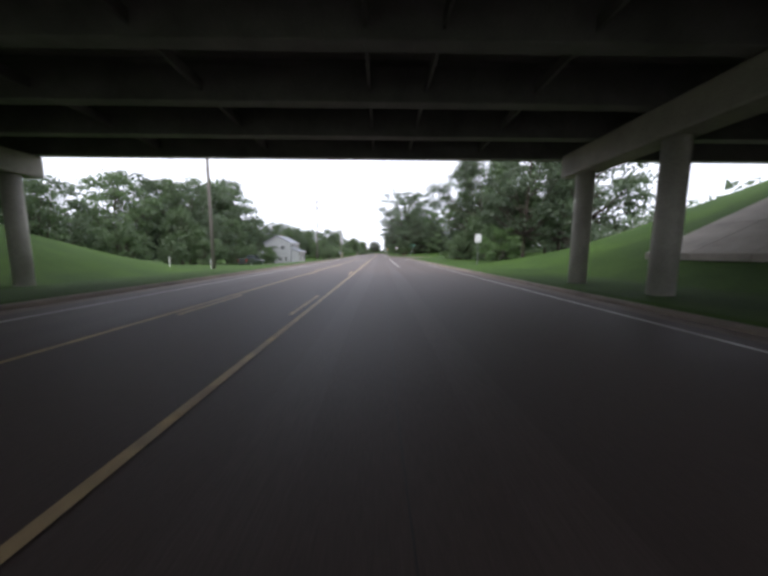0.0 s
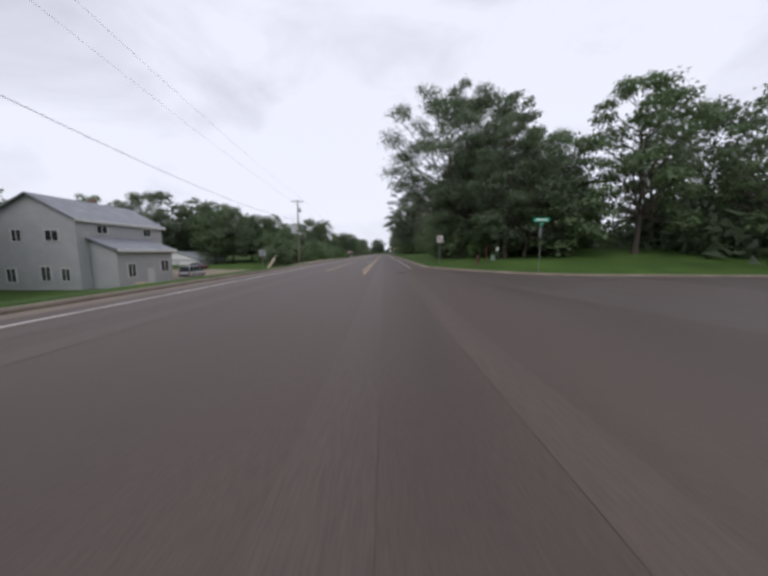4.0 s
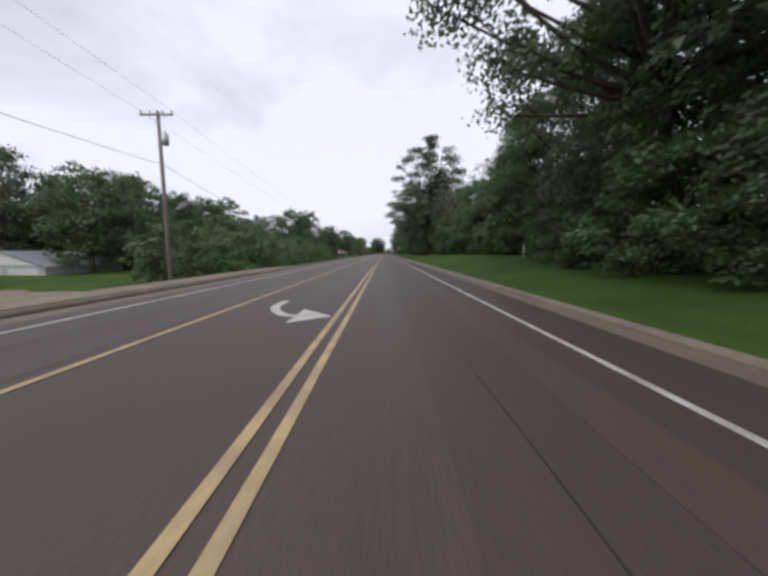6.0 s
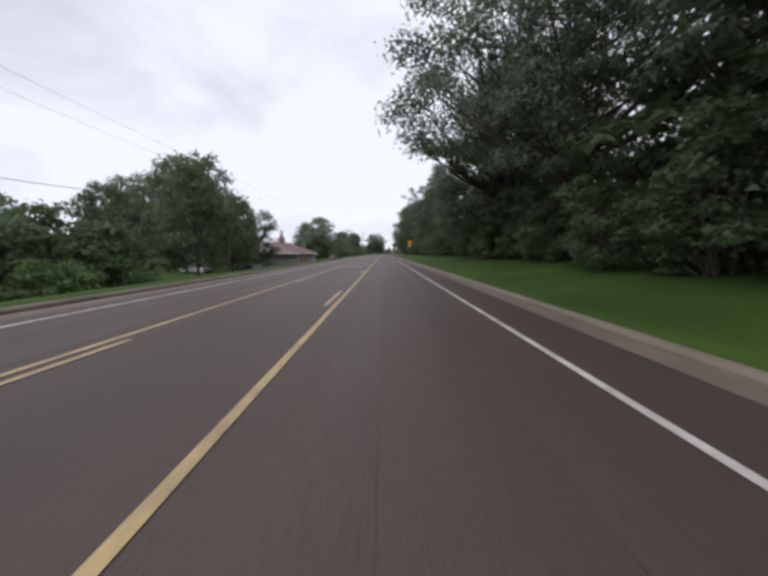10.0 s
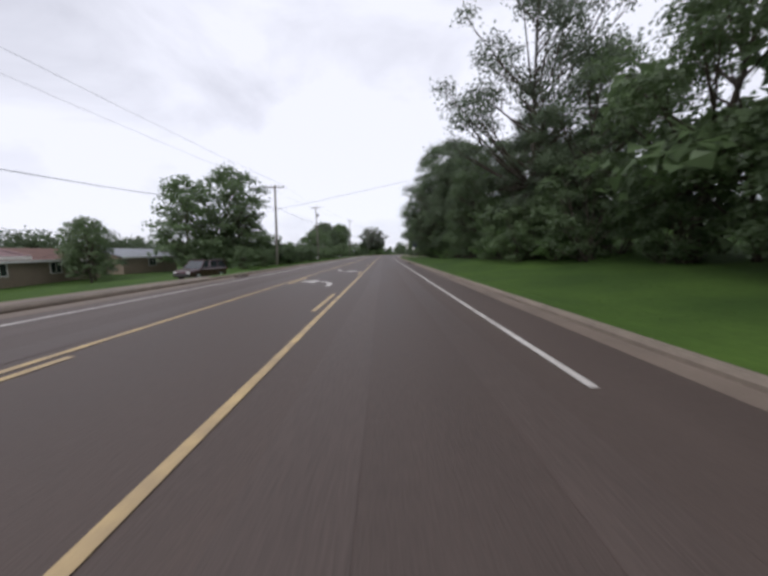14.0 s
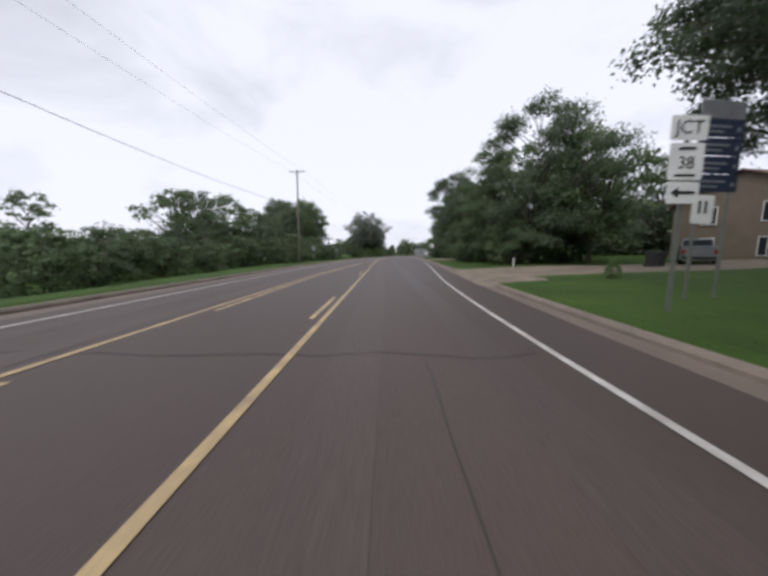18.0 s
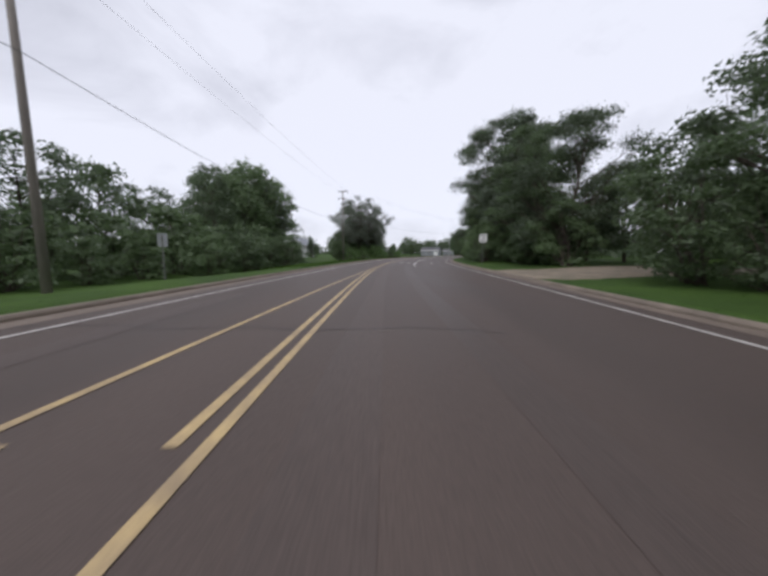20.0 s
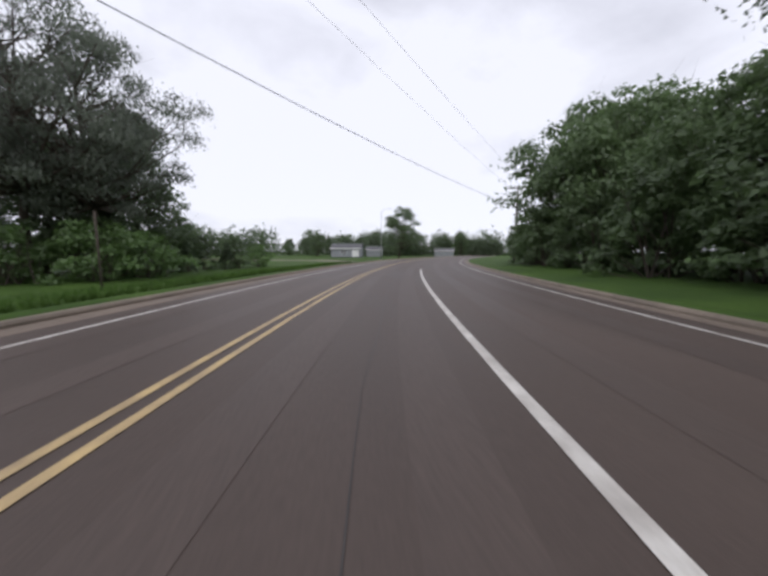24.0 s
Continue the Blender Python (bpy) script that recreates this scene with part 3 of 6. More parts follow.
for x, ys in ((10.5, (13.2, 9.2, 3.4, -2.6, -7.6)), (-14.7, (14.0, 9.0, 3.4, -2.6, -7.6))):
    base = ground_z(8, x) - 0.4
    part("pier_cap", Form().box(x - 0.5, x + 0.5, Y0 + 1, ys[0] + 1.0, ZB - 1.0, ZB - 0.02, 0.06), BRIDGE_CONCRETE, bridge, "pale concrete pier cap")
    for y in ys:
        part("column", Form().tube([(x, y, base), (x, y, ZB - 0.95)], [0.35, 0.35], 24), BRIDGE_CONCRETE, bridge, "round pale concrete column", shade=True)
for sx in (1, -1):
    x0 = 15.2 if sx > 0 else 20.5
    f = Form()
    for y in np.arange(Y0, Y1 - 1, 2.2):
        for k in range(5):
            a, b = k * 3.0, k * 3.0 + 2.97
            f.add([(sx * (x0 + q), yy, (0.2 if sx > 0 else 0.75) + (x0 - 12.6) / 2.1 * (sx > 0) + q / 2.1 + dz) for dz in (-0.3, 0) for q, yy in ((a, y), (b, y), (b, y + 2.17), (a, y + 2.17))],
                  [(0, 1, 2, 3), (7, 6, 5, 4), (0, 1, 5, 4), (1, 2, 6, 5), (2, 3, 7, 6), (3, 0, 4, 7)])
    part("slope_paving", f, CONCRETE, bridge, "grey concrete slope paving slabs")
    part("abutment", Form().box(*sorted((sx * (x0 + 14.5), sx * (x0 + 16))), Y0, Y1, 3.5, ZB + 1.2), BRIDGE_CONCRETE, bridge, "concrete abutment wall")


# ---- trees ----
def tree_meshes(seed, h, r, low, leaves, size, mat, bark, thin=0.0, lump=0.2, droop=0.0, stems=1, cone=False, limbs=15, dome=False):
    """Trunk with rising limbs that carry rounded clumps of leaf sprays. low: where the crown starts, as a share of h."""
    rng = np.random.default_rng(seed)
    wood = Form()
    trunks = []
    for st in range(stems):
        lean = rng.normal(0, 0.035 if stems == 1 else 0.16, 2)
        base = np.array([0, 0, -0.4]) if stems == 1 else np.array([*rng.normal(0, r * 0.2, 2), -0.4])
        rt = 0.012 * h * (1 if stems == 1 else 0.5) + 0.04
        pts = [base + np.array([lean[0] * h * u + 0.015 * h * math.sin(3 * u + seed), lean[1] * h * u + 0.015 * h * math.cos(4 * u + seed), h * 0.84 * u]) for u in np.linspace(0, 1, 7)]
        wood.tube(pts, [rt * (1.4 if i == 0 else 1 - 0.145 * i) for i in range(7)], 9 if stems == 1 else 4, cap=False)
        trunks.append((np.array(pts), rt))
    n = int(limbs * (2.6 if stems == 1 else 1.6))
    wob = rng.uniform(0, 6.28, 4)
    centres, radii = [], []
    for k in range(n):
        v = (k + rng.random()) / n
        az = k * 2.4 + rng.normal(0, 0.5)
        if cone:
            env = r * (1.06 - v)
        elif dome:
            env = r * (0.42 + 0.58 * math.sin(math.pi / 2 * min(1, v / 0.55))) * math.sqrt(max(0.06, 1 - max(0, (v - 0.5) / 0.56) ** 2))
        else:
            env = r * math.sin(math.pi * min(0.97, 0.2 + 0.74 * v)) ** 0.75
        env *= 1 + 0.16 * math.sin(2 * az + wob[0]) + 0.12 * math.sin(3 * az + wob[1] + 4 * v) + 0.1 * math.sin(9 * v + wob[2])
        deep = rng.random()
        rho = env * (0.35 + 0.3 * deep if k % 4 == 3 else 0.68 + 0.3 * deep)
        cr = r * lump * rng.uniform(0.95, 1.75) * (0.75 if cone else 1) * (0.8 + 0.35 * math.sin(math.pi * v))
        z = h * (low + (1 - low) * v) - cr * 0.55 * v
        if rng.random() < thin * 0.55:
            continue
        pts, rt = trunks[k % stems]
        u = max(0.2 + 0.75 * low if stems == 1 and not cone else 0.04, min(0.98, (z - (0.3 if cone else rng.uniform(0.55, 1.05)) * rho) / (h * 0.84)))
        i = min(5, int(u * 6))
        p0 = pts[i] + (pts[i + 1] - pts[i]) * (u * 6 - i)
        axis = np.array([np.interp(z, pts[:, 2], pts[:, 0]), np.interp(z, pts[:, 2], pts[:, 1]), 0])
        c = axis + np.array([math.cos(az) * rho, math.sin(az) * rho, z])
        m1, m2 = p0 + (c - p0) * 0.4 - [0, 0, 0.06 * rho], p0 + (c - p0) * 0.75 - [0, 0, 0.03 * rho]
        r0 = rt * (1 - 0.75 * u) * 0.5 + 0.012
        if stems == 1:
            wood.tube([p0, m1, m2, c], [r0, r0 * 0.7, r0 * 0.45, r0 * 0.2], 4, cap=False)
        else:
            wood.tube([p0, c], [r0, r0 * 0.3], 3, cap=False)
        if stems < 3:
            for j in range(2):
                e = c + rng.normal(0, 0.5, 3) * cr + [0, 0, 0.3 * cr]
                wood.tube([m2, e], [r0 * 0.35, r0 * 0.07], 3, cap=False)
        centres.append(c)
        radii.append(cr)
    centres, radii = np.array(centres), np.array(radii)
    wgt = radii ** 2 * rng.uniform(0.6, 1.3, len(radii))
    which = rng.choice(len(radii), leaves, p=wgt / wgt.sum())
    d = rng.normal(0, 1, (leaves, 3))
    d /= np.linalg.norm(d, axis=1)[:, None]
    d[:, 2] = np.where(d[:, 2] < -0.35, -d[:, 2] * 0.6, d[:, 2])
    # small sprays stand out of each clump, so that its edge is ragged
    spray = 1 + 0.3 * np.sin(d[:, 0] * 7 + which) * np.sin(d[:, 1] * 6 + 2 * which) * np.sin(d[:, 2] * 5 + 3 * which)
    rad = radii[which] * spray * (0.3 + 0.8 * rng.random(leaves) ** 0.6) * np.where(rng.random(leaves) < 0.08, 1.25, 1.0)
    pos = centres[which] + d * rad[:, None] * [1, 1, 0.78]
    pos[:, 2] = np.maximum(pos[:, 2], 0.03 * h)
    if droop:
        pos[:, 2] -= droop * r * 0.5 * rng.random(leaves) ** 2
    nrm = d * 0.8 + rng.normal(0, 0.5, (leaves, 3)) + [0, 0, 0.35]
    nrm /= np.linalg.norm(nrm, axis=1)[:, None]
    u = np.cross(nrm, rng.normal(0, 1, (leaves, 3)))
    u /= np.linalg.norm(u, axis=1)[:, None]
    if droop:
        u = u * 0.5 + [0, 0, -0.9]
    v = np.cross(nrm, u)
    v /= np.linalg.norm(v, axis=1)[:, None] + 1e-6
    ln = size * rng.uniform(0.6, 1.3, leaves)[:, None]
    quad = np.stack([pos - u * ln * 0.35 + v * ln * 0.38, pos + u * ln * 0.75, pos - u * ln * 0.35 - v * ln * 0.38], 1).reshape(-1, 3)
    me = bpy.data.meshes.new("crown")
    me.vertices.add(leaves * 3)
    me.vertices.foreach_set("co", quad.astype(np.float32).ravel())
    me.loops.add(leaves * 3)
    me.loops.foreach_set("vertex_index", np.arange(leaves * 3, dtype=np.int32))
    me.polygons.add(leaves)
    me.polygons.foreach_set("loop_start", np.arange(0, leaves * 3, 3, dtype=np.int32))
    me.materials.append(mat)
    me.update(calc_edges=True)
    tw = bpy.data.meshes.new("trunk")
    tw.from_pydata(wood.v, [], wood.f)
    tw.materials.append(bark)
    tw.shade_smooth()
    return tw, me


KINDS = {
    "oak": (15.0, 5.4, 0.1, 9000, 0.32, LEAF[0], BARK, 0.15, 0.19, 0.0, 1, False, 22),
    "near_oak": (15.0, 5.4, 0.1, 36000, 0.165, LEAF[0], BARK, 0.34, 0.18, 0.0, 1, False, 28),
    "high_oak": (18.0, 8.6, 0.38, 52000, 0.23, LEAF[0], BARK, 0.0, 0.14, 0.0, 1, False, 30),
    "near_ash": (16.0, 4.9, 0.14, 25000, 0.175, LEAF[1], BARK, 0.35, 0.17, 0.0, 1, False, 28),
    "maple": (12.0, 4.4, 0.1, 9500, 0.29, LEAF[1], BARK, 0.0, 0.21, 0.0, 1, False, 20),
    "tall_oak": (20.0, 5.6, 0.12, 27000, 0.185, LEAF[0], BARK, 0.45, 0.17, 0.0, 1, False, 24),
    "poplar": (20.0, 4.6, 0.18, 10500, 0.28, LEAF[2], BARK, 0.25, 0.17, 0.0, 1, False, 26),
    "cottonwood": (22.0, 7.6, 0.18, 28000, 0.21, LEAF[2], BARK, 0.42, 0.125, 0.0, 1, False, 42, True),
    "ash": (16.0, 4.9, 0.14, 9500, 0.29, LEAF[1], BARK, 0.2, 0.17, 0.0, 1, False, 24),
    "back_oak": (15.0, 5.6, 0.08, 5200, 0.42, LEAF[0], BARK, 0.0, 0.23, 0.0, 1, False, 16),
    "shrub": (4.0, 2.2, 0.02, 2800, 0.21, LEAF[3], BARK, 0.0, 0.26, 0.0, 6, False, 14),
    "thicket": (6.5, 2.7, 0.02, 2600, 0.33, LEAF[1], BARK, 0.0, 0.25, 0.0, 5, False, 16),
    "near_thicket": (6.5, 2.7, 0.02, 6500, 0.2, LEAF[1], BARK, 0.0, 0.24, 0.0, 5, False, 18),
    "back_thicket": (6.5, 2.8, 0.02, 1500, 0.4, LEAF[1], BARK, 0.0, 0.27, 0.0, 4, False, 13),
    "willow": (18.0, 7.0, 0.26, 26000, 0.18, LEAF[4], BARK, 0.25, 0.125, 0.16, 1, False, 48, True),
    "dead": (13.0, 3.2, 0.25, 900, 0.22, LEAF[2], PALE_BARK, 0.3, 0.13, 0.0, 1, False, 20),
    "spruce": (5.0, 1.4, 0.04, 6000, 0.16, LEAF[0], BARK, 0.0, 0.17, 0.25, 1, True, 34),
}
WORDS = {"back_oak": "dark broadleaf tree deep in the wood", "high_oak": "spreading oak with a high crown over the drive", "oak": "dark green broadleaf tree with a dense crown", "maple": "full rounded green maple tree on the roadside grass", "tall_oak": "tall dark broadleaf tree at the wood's edge",
         "poplar": "tall thin-crowned poplar with pale bare limbs", "near_ash": "airy green ash tree at the wood's edge", "ash": "airy green ash tree with gaps in its crown", "shrub": "low leafy green shrub at the wood's edge",
         "back_thicket": "dark green undergrowth inside the wood", "near_thicket": "tangled green thicket at the wood's edge", "near_oak": "broad dark green oak leaning over the verge",
         "thicket": "tangled green thicket beside the road", "willow": "grey-green willow with drooping leaves", "cottonwood": "tall spreading cottonwood reaching over the road", "spruce": "small conical dark green spruce on the grass", "dead": "half-bare tree with pale dead limbs"}
PROTO = {}
for k in ("oak", "maple", "ash"):
    v = KINDS[k]
    KINDS["far_" + k] = v[:3] + (int(v[3] * 0.5), v[4] * 1.34) + v[5:]
    WORDS["far_" + k] = WORDS[k]
for i, (k, v) in enumerate(KINDS.items()):
    PROTO[k] = [tree_meshes(100 * i + j, *v) for j in range(3 if k in ("oak", "maple", "tall_oak", "thicket") else 2)]
TREE_RNG = random.Random(7)


def tree(kind, s, off, h, wide=1.0):
    if "far_" + kind in KINDS and abs(off - 1.5) > 20.0 and h < 16:
        kind = "far_" + kind
    v = TREE_RNG.choice(PROTO[kind])
    k = h / KINDS[kind][0]
    p = at(s, off, ground_z(s, off) - 0.05)
    bush = kind in ("shrub", "thicket", "near_thicket", "back_thicket")
    e = thing("bush" if bush else "tree", WORDS[kind], "bush" if bush else "tree", group="roadside bushes" if bush else "roadside trees")
    e.matrix_basis = pose(p.x, p.y, p.z, 0, 0, TREE_RNG.uniform(0, 360)) @ Matrix.Diagonal((k * wide, k * wide, k, 1))
    for nm, me in (("trunk", v[0]), ("crown", v[1])):
        part(nm, me, None, e)
    return e


# wood on the right between the side road and the gravel drive
J = TREE_RNG.uniform


def wood(s):
    return lerp([(104, 1.0), (126, 0.2), (136, 3.5), (160, 3.5), (180, 1.5), (190, 0.4), (300, 0.0), (343, 0.0)], s)


s = 105.0
while s < 328:
    band = "tall_oak" if not 148 < s < 178 else "near_ash"
    top = lerp([(104, 15), (116, 19), (140, 21), (150, 13), (176, 14), (186, 20), (215, 21), (240, 18), (262, 18), (300, 16), (320, 17), (343, 16)], s)
    tree(band if J(0, 1) < 0.6 else TREE_RNG.choice(("near_ash", "near_ash", "poplar")), s, J(12.6, 15.0) + wood(s), top * J(0.75, 0.98))
    if J(0, 1) < 0.6:
        tree("back_oak", s + 3.5, J(18, 22), top * J(0.5, 0.7))
    s += J(6.5, 8.5)
s = 108.0
while s < 329:
    tree("near_thicket", s, J(12.2, 13.8) + wood(s), J(4.0, 7.5), 0.95)
    if J(0, 1) < 0.5:
        tree("shrub", s + 2.0, J(11.4, 12.4) + wood(s), J(1.6, 3.0))
    tree("back_thicket", s + 2.2, J(15.5, 18), J(6, 9), 1.1)
    s += 4.8
for s, off, h, k, w in ((186, 13.5, 20, "poplar", 1), (189, 12.0, 28, "poplar", 1.35), (147, 16.5, 13.5, "near_ash", 1.1), (142, 17.0, 15.5, "near_ash", 1.1), (205, 12.8, 23, "cottonwood", 1.1), (216, 12.4, 24, "cottonwood", 1.3), (283, 12.6, 21, "cottonwood", 0.9), (172, 15, 17, "dead", 1), (165, 18, 16, "dead", 1), (162, 16.5, 12, "ash", 1),
                        (117, 12.8, 24, "tall_oak", 1.05), (120.5, 19, 23.5, "poplar", 1.1), (112.5, 21, 15, "near_ash", 1.0), (124, 11.8, 26, "cottonwood", 1.08), (104.6, 15.5, 11, "oak", 1), (103.5, 18.5, 6, "thicket", 1.1), (252, 12.5, 18, "poplar", 1), (262, 12, 15, "near_ash", 1), (312, 14.2, 19, "near_oak", 0.85), (293, 15.8, 13.5, "near_ash", 1), (318, 12.2, 21.5, "near_oak", 0.9), (321, 15.5, 19, "oak", 1.1), (325.5, 12.5, 21, "near_oak", 0.92), (328, 16.5, 18, "oak", 1.1),
                        (341, 17.0, 18, "high_oak", 1.0), (344.5, 18.5, 12.5, "high_oak", 0.75), (346.7, 11.7, 1.0, "shrub", 0.6), (337, 20, 10, "maple", 1), (340.5, 18.5, 9, "maple", 0.8), (333, 24, 10, "oak", 1)):
    tree(k, s, off, h, w)
for s, off, h in ((114, 11.4, 4.2), (118, 10.8, 4.6), (122.5, 10.7, 4.6), (127, 10.9, 4.0), (131, 12.4, 4.2), (189, 10.9, 4.0), (193.5, 10.9, 4.6), (198, 11.2, 4), (214, 11, 4.2), (218.5, 11, 4.2), (240, 11.4, 4), (281, 11, 4.2), (285, 11.2, 4.6)):
    tree("near_thicket", s, off, h)
# trees on the right between the overpass and the side road
for s, off, h, k in ((32, 24, 14, "oak"), (38, 20, 15, "oak"), (45, 21, 15, "maple"), (51, 19.6, 18.5, "near_oak"), (57, 18.8, 17, "near_ash"), (58, 22, 13, "oak"), (64, 28, 14, "oak"), (44, 28, 14, "oak"),
                     (68, 32, 14, "ash"), (72, 33, 15, "oak"), (52, 30, 15, "oak"), (40, 16, 5, "thicket"), (44, 17.5, 5, "thicket"), (47, 15.6, 4.5, "thicket"), (52, 15.4, 5, "thicket"), (55.5, 15.2, 4.5, "thicket"), (60, 17.5, 5, "thicket"), (63, 20, 5.5, "thicket"), (67, 22, 5, "thicket"), (36, 15.5, 4, "shrub"), (48, 14.5, 4, "thicket"), (58, 16.5, 4, "thicket"), (75.5, 21, 6.5, "thicket"),
                     (100, 36, 16, "ash"), (104, 26, 17, "ash"), (98, 46, 15, "oak"), (109, 32, 17, "poplar"), (110, 22, 13, "ash"), (112, 41, 17, "oak"), (60, 40, 14, "oak"), (76, 48, 15, "oak")):
    tree(k, s, off, h)
# trees by the drive and into the bend on the right
for s, off, h, k in ((362.5, 15.0, 14.5, "near_oak"), (367, 13.8, 12.5, "near_ash"), (360.5, 20, 12.5, "maple"), (370, 17, 14, "ash"), (374, 14.5, 10.5, "near_ash"), (379, 16, 11, "near_ash"), (365, 22, 12, "oak"), (373, 24, 13, "oak"),
                     (384, 20, 12, "oak"), (378, 29, 13, "oak"), (350, 44, 15, "maple"), (376, 40, 13, "oak")):
    tree(k, s, off, h)
for s, off in ((364, 19.5), (368, 22), (372, 20), (376, 22.5), (380, 21)):
    tree("thicket", s, off, 5.0, 1.2)
for s in np.arange(361, 384, 2.6):
    tree("near_thicket", s, J(12.8, 14), J(3.5, 5.5))
for s, off, h, k in ((398, 16.5, 13, "near_oak"), (403, 16, 14, "near_ash"), (409, 16, 12, "near_ash"), (415, 17, 13, "ash"), (421, 16.5, 12, "tall_oak"), (427, 16, 15, "near_ash"), (433, 17, 15, "ash"),
                     (438, 18, 15, "oak"), (402, 24, 10, "oak"), (412, 25, 9.5, "oak"), (422, 25, 9.5, "oak"), (432, 26, 10, "oak"), (392, 22, 10, "oak"), (450, 17, 18, "cottonwood"), (444, 18, 17, "tall_oak"), (430, 16.5, 24, "near_oak"), (438, 18.5, 22, "near_oak"), (417, 16.5, 20, "poplar"), (424, 17.5, 22, "cottonwood"), (411, 17, 16, "poplar")):
    tree(k, s, off, h)
for s in np.arange(396, 442, 2.7):
    tree("near_thicket", s, J(12.5, 14.0) + 2.4 * (s < 410), J(3.5, 6.0))
for s in np.arange(443, 481, 3.4):
    tree("thicket", s, J(14.5, 16.5), J(4.0, 6.0))
    tree("maple", s + 1.5, J(18, 23), J(10, 12) + 4 * smooth(462, 480, s))
# left side: belt by the overpass
for s, off, h, k in ((16, -33, 11, "oak"), (22, -31, 10.5, "oak"), (29, -36, 11, "ash"), (37, -37, 10.5, "oak"), (46, -38, 13.5, "maple"), (52, -40, 15.5, "oak"), (57, -38, 16, "ash"), (63, -42, 17, "oak"),
                     (67, -39, 17.5, "oak"), (72, -43, 20, "ash"), (77, -40, 20, "oak"), (83, -44, 22, "maple"), (87, -40, 23.5, "oak"), (95, -46, 20, "ash"), (101, -47, 17, "oak"), (108, -48, 14, "maple"), (50, -31, 9, "maple"),
                     (60, -31, 10, "oak"), (69, -32, 10.5, "maple"), (79, -34, 9.5, "oak")):
    tree(k, s, off, h)
for s in np.arange(14, 92, 4.4):
    tree("thicket", s, J(-28.5, -25) - 0.1 * max(0, s - 60), J(3, 5.5))
# left side: belt past the garage
for s in np.arange(203, 211, 3.2):
    tree("thicket", s, J(-22.5, -17), J(3.5, 5.5), 1.15)
for s in np.arange(160, 214, 4.6):
    tree(TREE_RNG.choice(("oak", "maple", "ash")), s, J(-50, -43), J(15, 18.5) - 8.5 * smooth(194, 210, s))
    tree(TREE_RNG.choice(("oak", "maple")), s + 2, J(-36, -28), J(8.5, 11) - 4 * smooth(194, 212, s))
for s in np.arange(140, 206, 4.4):
    tree("thicket", s + 1, J(-19.5, -16), J(4.0, 6.5))
    tree("back_thicket", s + 3, J(-26, -22), J(5, 7.5))
    tree("shrub", s + 3.4, J(-16.5, -13.5), J(2.0, 3.2), 1.2)
for s, off, h, k, w in ((240, -31, 21.5, "maple", 0.85), (247, -39.5, 23, "maple", 0.85), (243, -35, 20, "oak", 0.8), (252, -50, 21, "oak", 1), (258, -60, 21.5, "maple", 0.9), (264, -70, 21.5, "oak", 1), (238, -24.5, 12.8, "maple", 1), (230, -21.5, 11.8, "maple", 0.9), (217, -18.4, 12.3, "maple", 0.82), (211.5, -22, 8.5, "oak", 0.8),
                        (244.5, -23.5, 12.5, "oak", 0.8), (269, -46.5, 18.5, "oak", 1), (228, -27, 8, "oak", 1), (234, -34, 10, "oak", 1), (163, -64, 21, "oak", 1), (170, -58, 20, "maple", 1), (166, -72, 21, "oak", 1), (160, -80, 19, "maple", 1), (176, -54, 19.5, "oak", 1), (150, -66, 15, "oak", 1),
                        (143, -64, 13, "maple", 1), (313, -27.6, 18, "maple", 1.08), (319, -21.5, 5.5, "thicket", 1.1), (315.5, -21, 5, "thicket", 1.1), (322, -18.5, 4.6, "thicket", 1.1), (308.5, -30.5, 15.5, "maple", 0.95), (314.5, -25, 13, "oak", 0.8), (317, -23.5, 8, "maple", 1), (309, -25.5, 5.5, "thicket", 1.2), (314, -24, 5, "thicket", 1.2), (305, -28, 5, "thicket", 1.2), (289.5, -28.5, 6.8, "maple", 0.9), (293, -31.5, 7, "oak", 1), (297, -37, 7, "ash", 1), (276, -48, 8, "ash", 1), (288, -52, 9, "poplar", 1)):
    tree(k, s, off, h, w)
# left side: hedge and taller trees before the bend
for s in np.arange(319, 374, 3.0):
    tree("thicket", s, J(-20, -16.5), J(2.9, 4.2), 1.2)
    tree("back_thicket", s + 1.4, J(-27, -23), J(3.2, 4.6), 1.2)
    if J(0, 1) < 0.45:
        tree(TREE_RNG.choice(("dead", "poplar")), s, J(-23, -19), J(4.6, 5.8))
for s, off, h, k in ((303, -19, 3.5, "thicket"), (308, -18, 3.2, "thicket"), (330, -24, 6.6, "ash"), (355, -24.5, 6.6, "ash"), (372, -25, 10, "maple"), (378, -26, 11, "oak"), (384, -26, 11.5, "maple"), (391, -25.5, 10.5, "oak"), (398, -27, 10.5, "maple"),
                     (405, -28, 10, "oak"), (410, -27.5, 6.5, "ash"), (414, -28, 14, "oak"), (419.5, -28, 17.5, "maple"), (425.5, -29, 17.5, "oak"), (430, -31, 17.5, "maple"), (435.5, -36, 18.5, "oak"), (431, -39, 19.5, "near_oak"), (424, -38, 19, "oak"), (436, -48, 19, "oak"),
                     (455, -59.5, 14, "maple"), (449, -61, 15, "oak"), (444, -55, 9, "maple"), (438.8, -17.6, 4.8, "maple"), (441, -18.5, 3.6, "thicket"), (400, -38, 9, "ash")):
    tree(k, s, off, h)
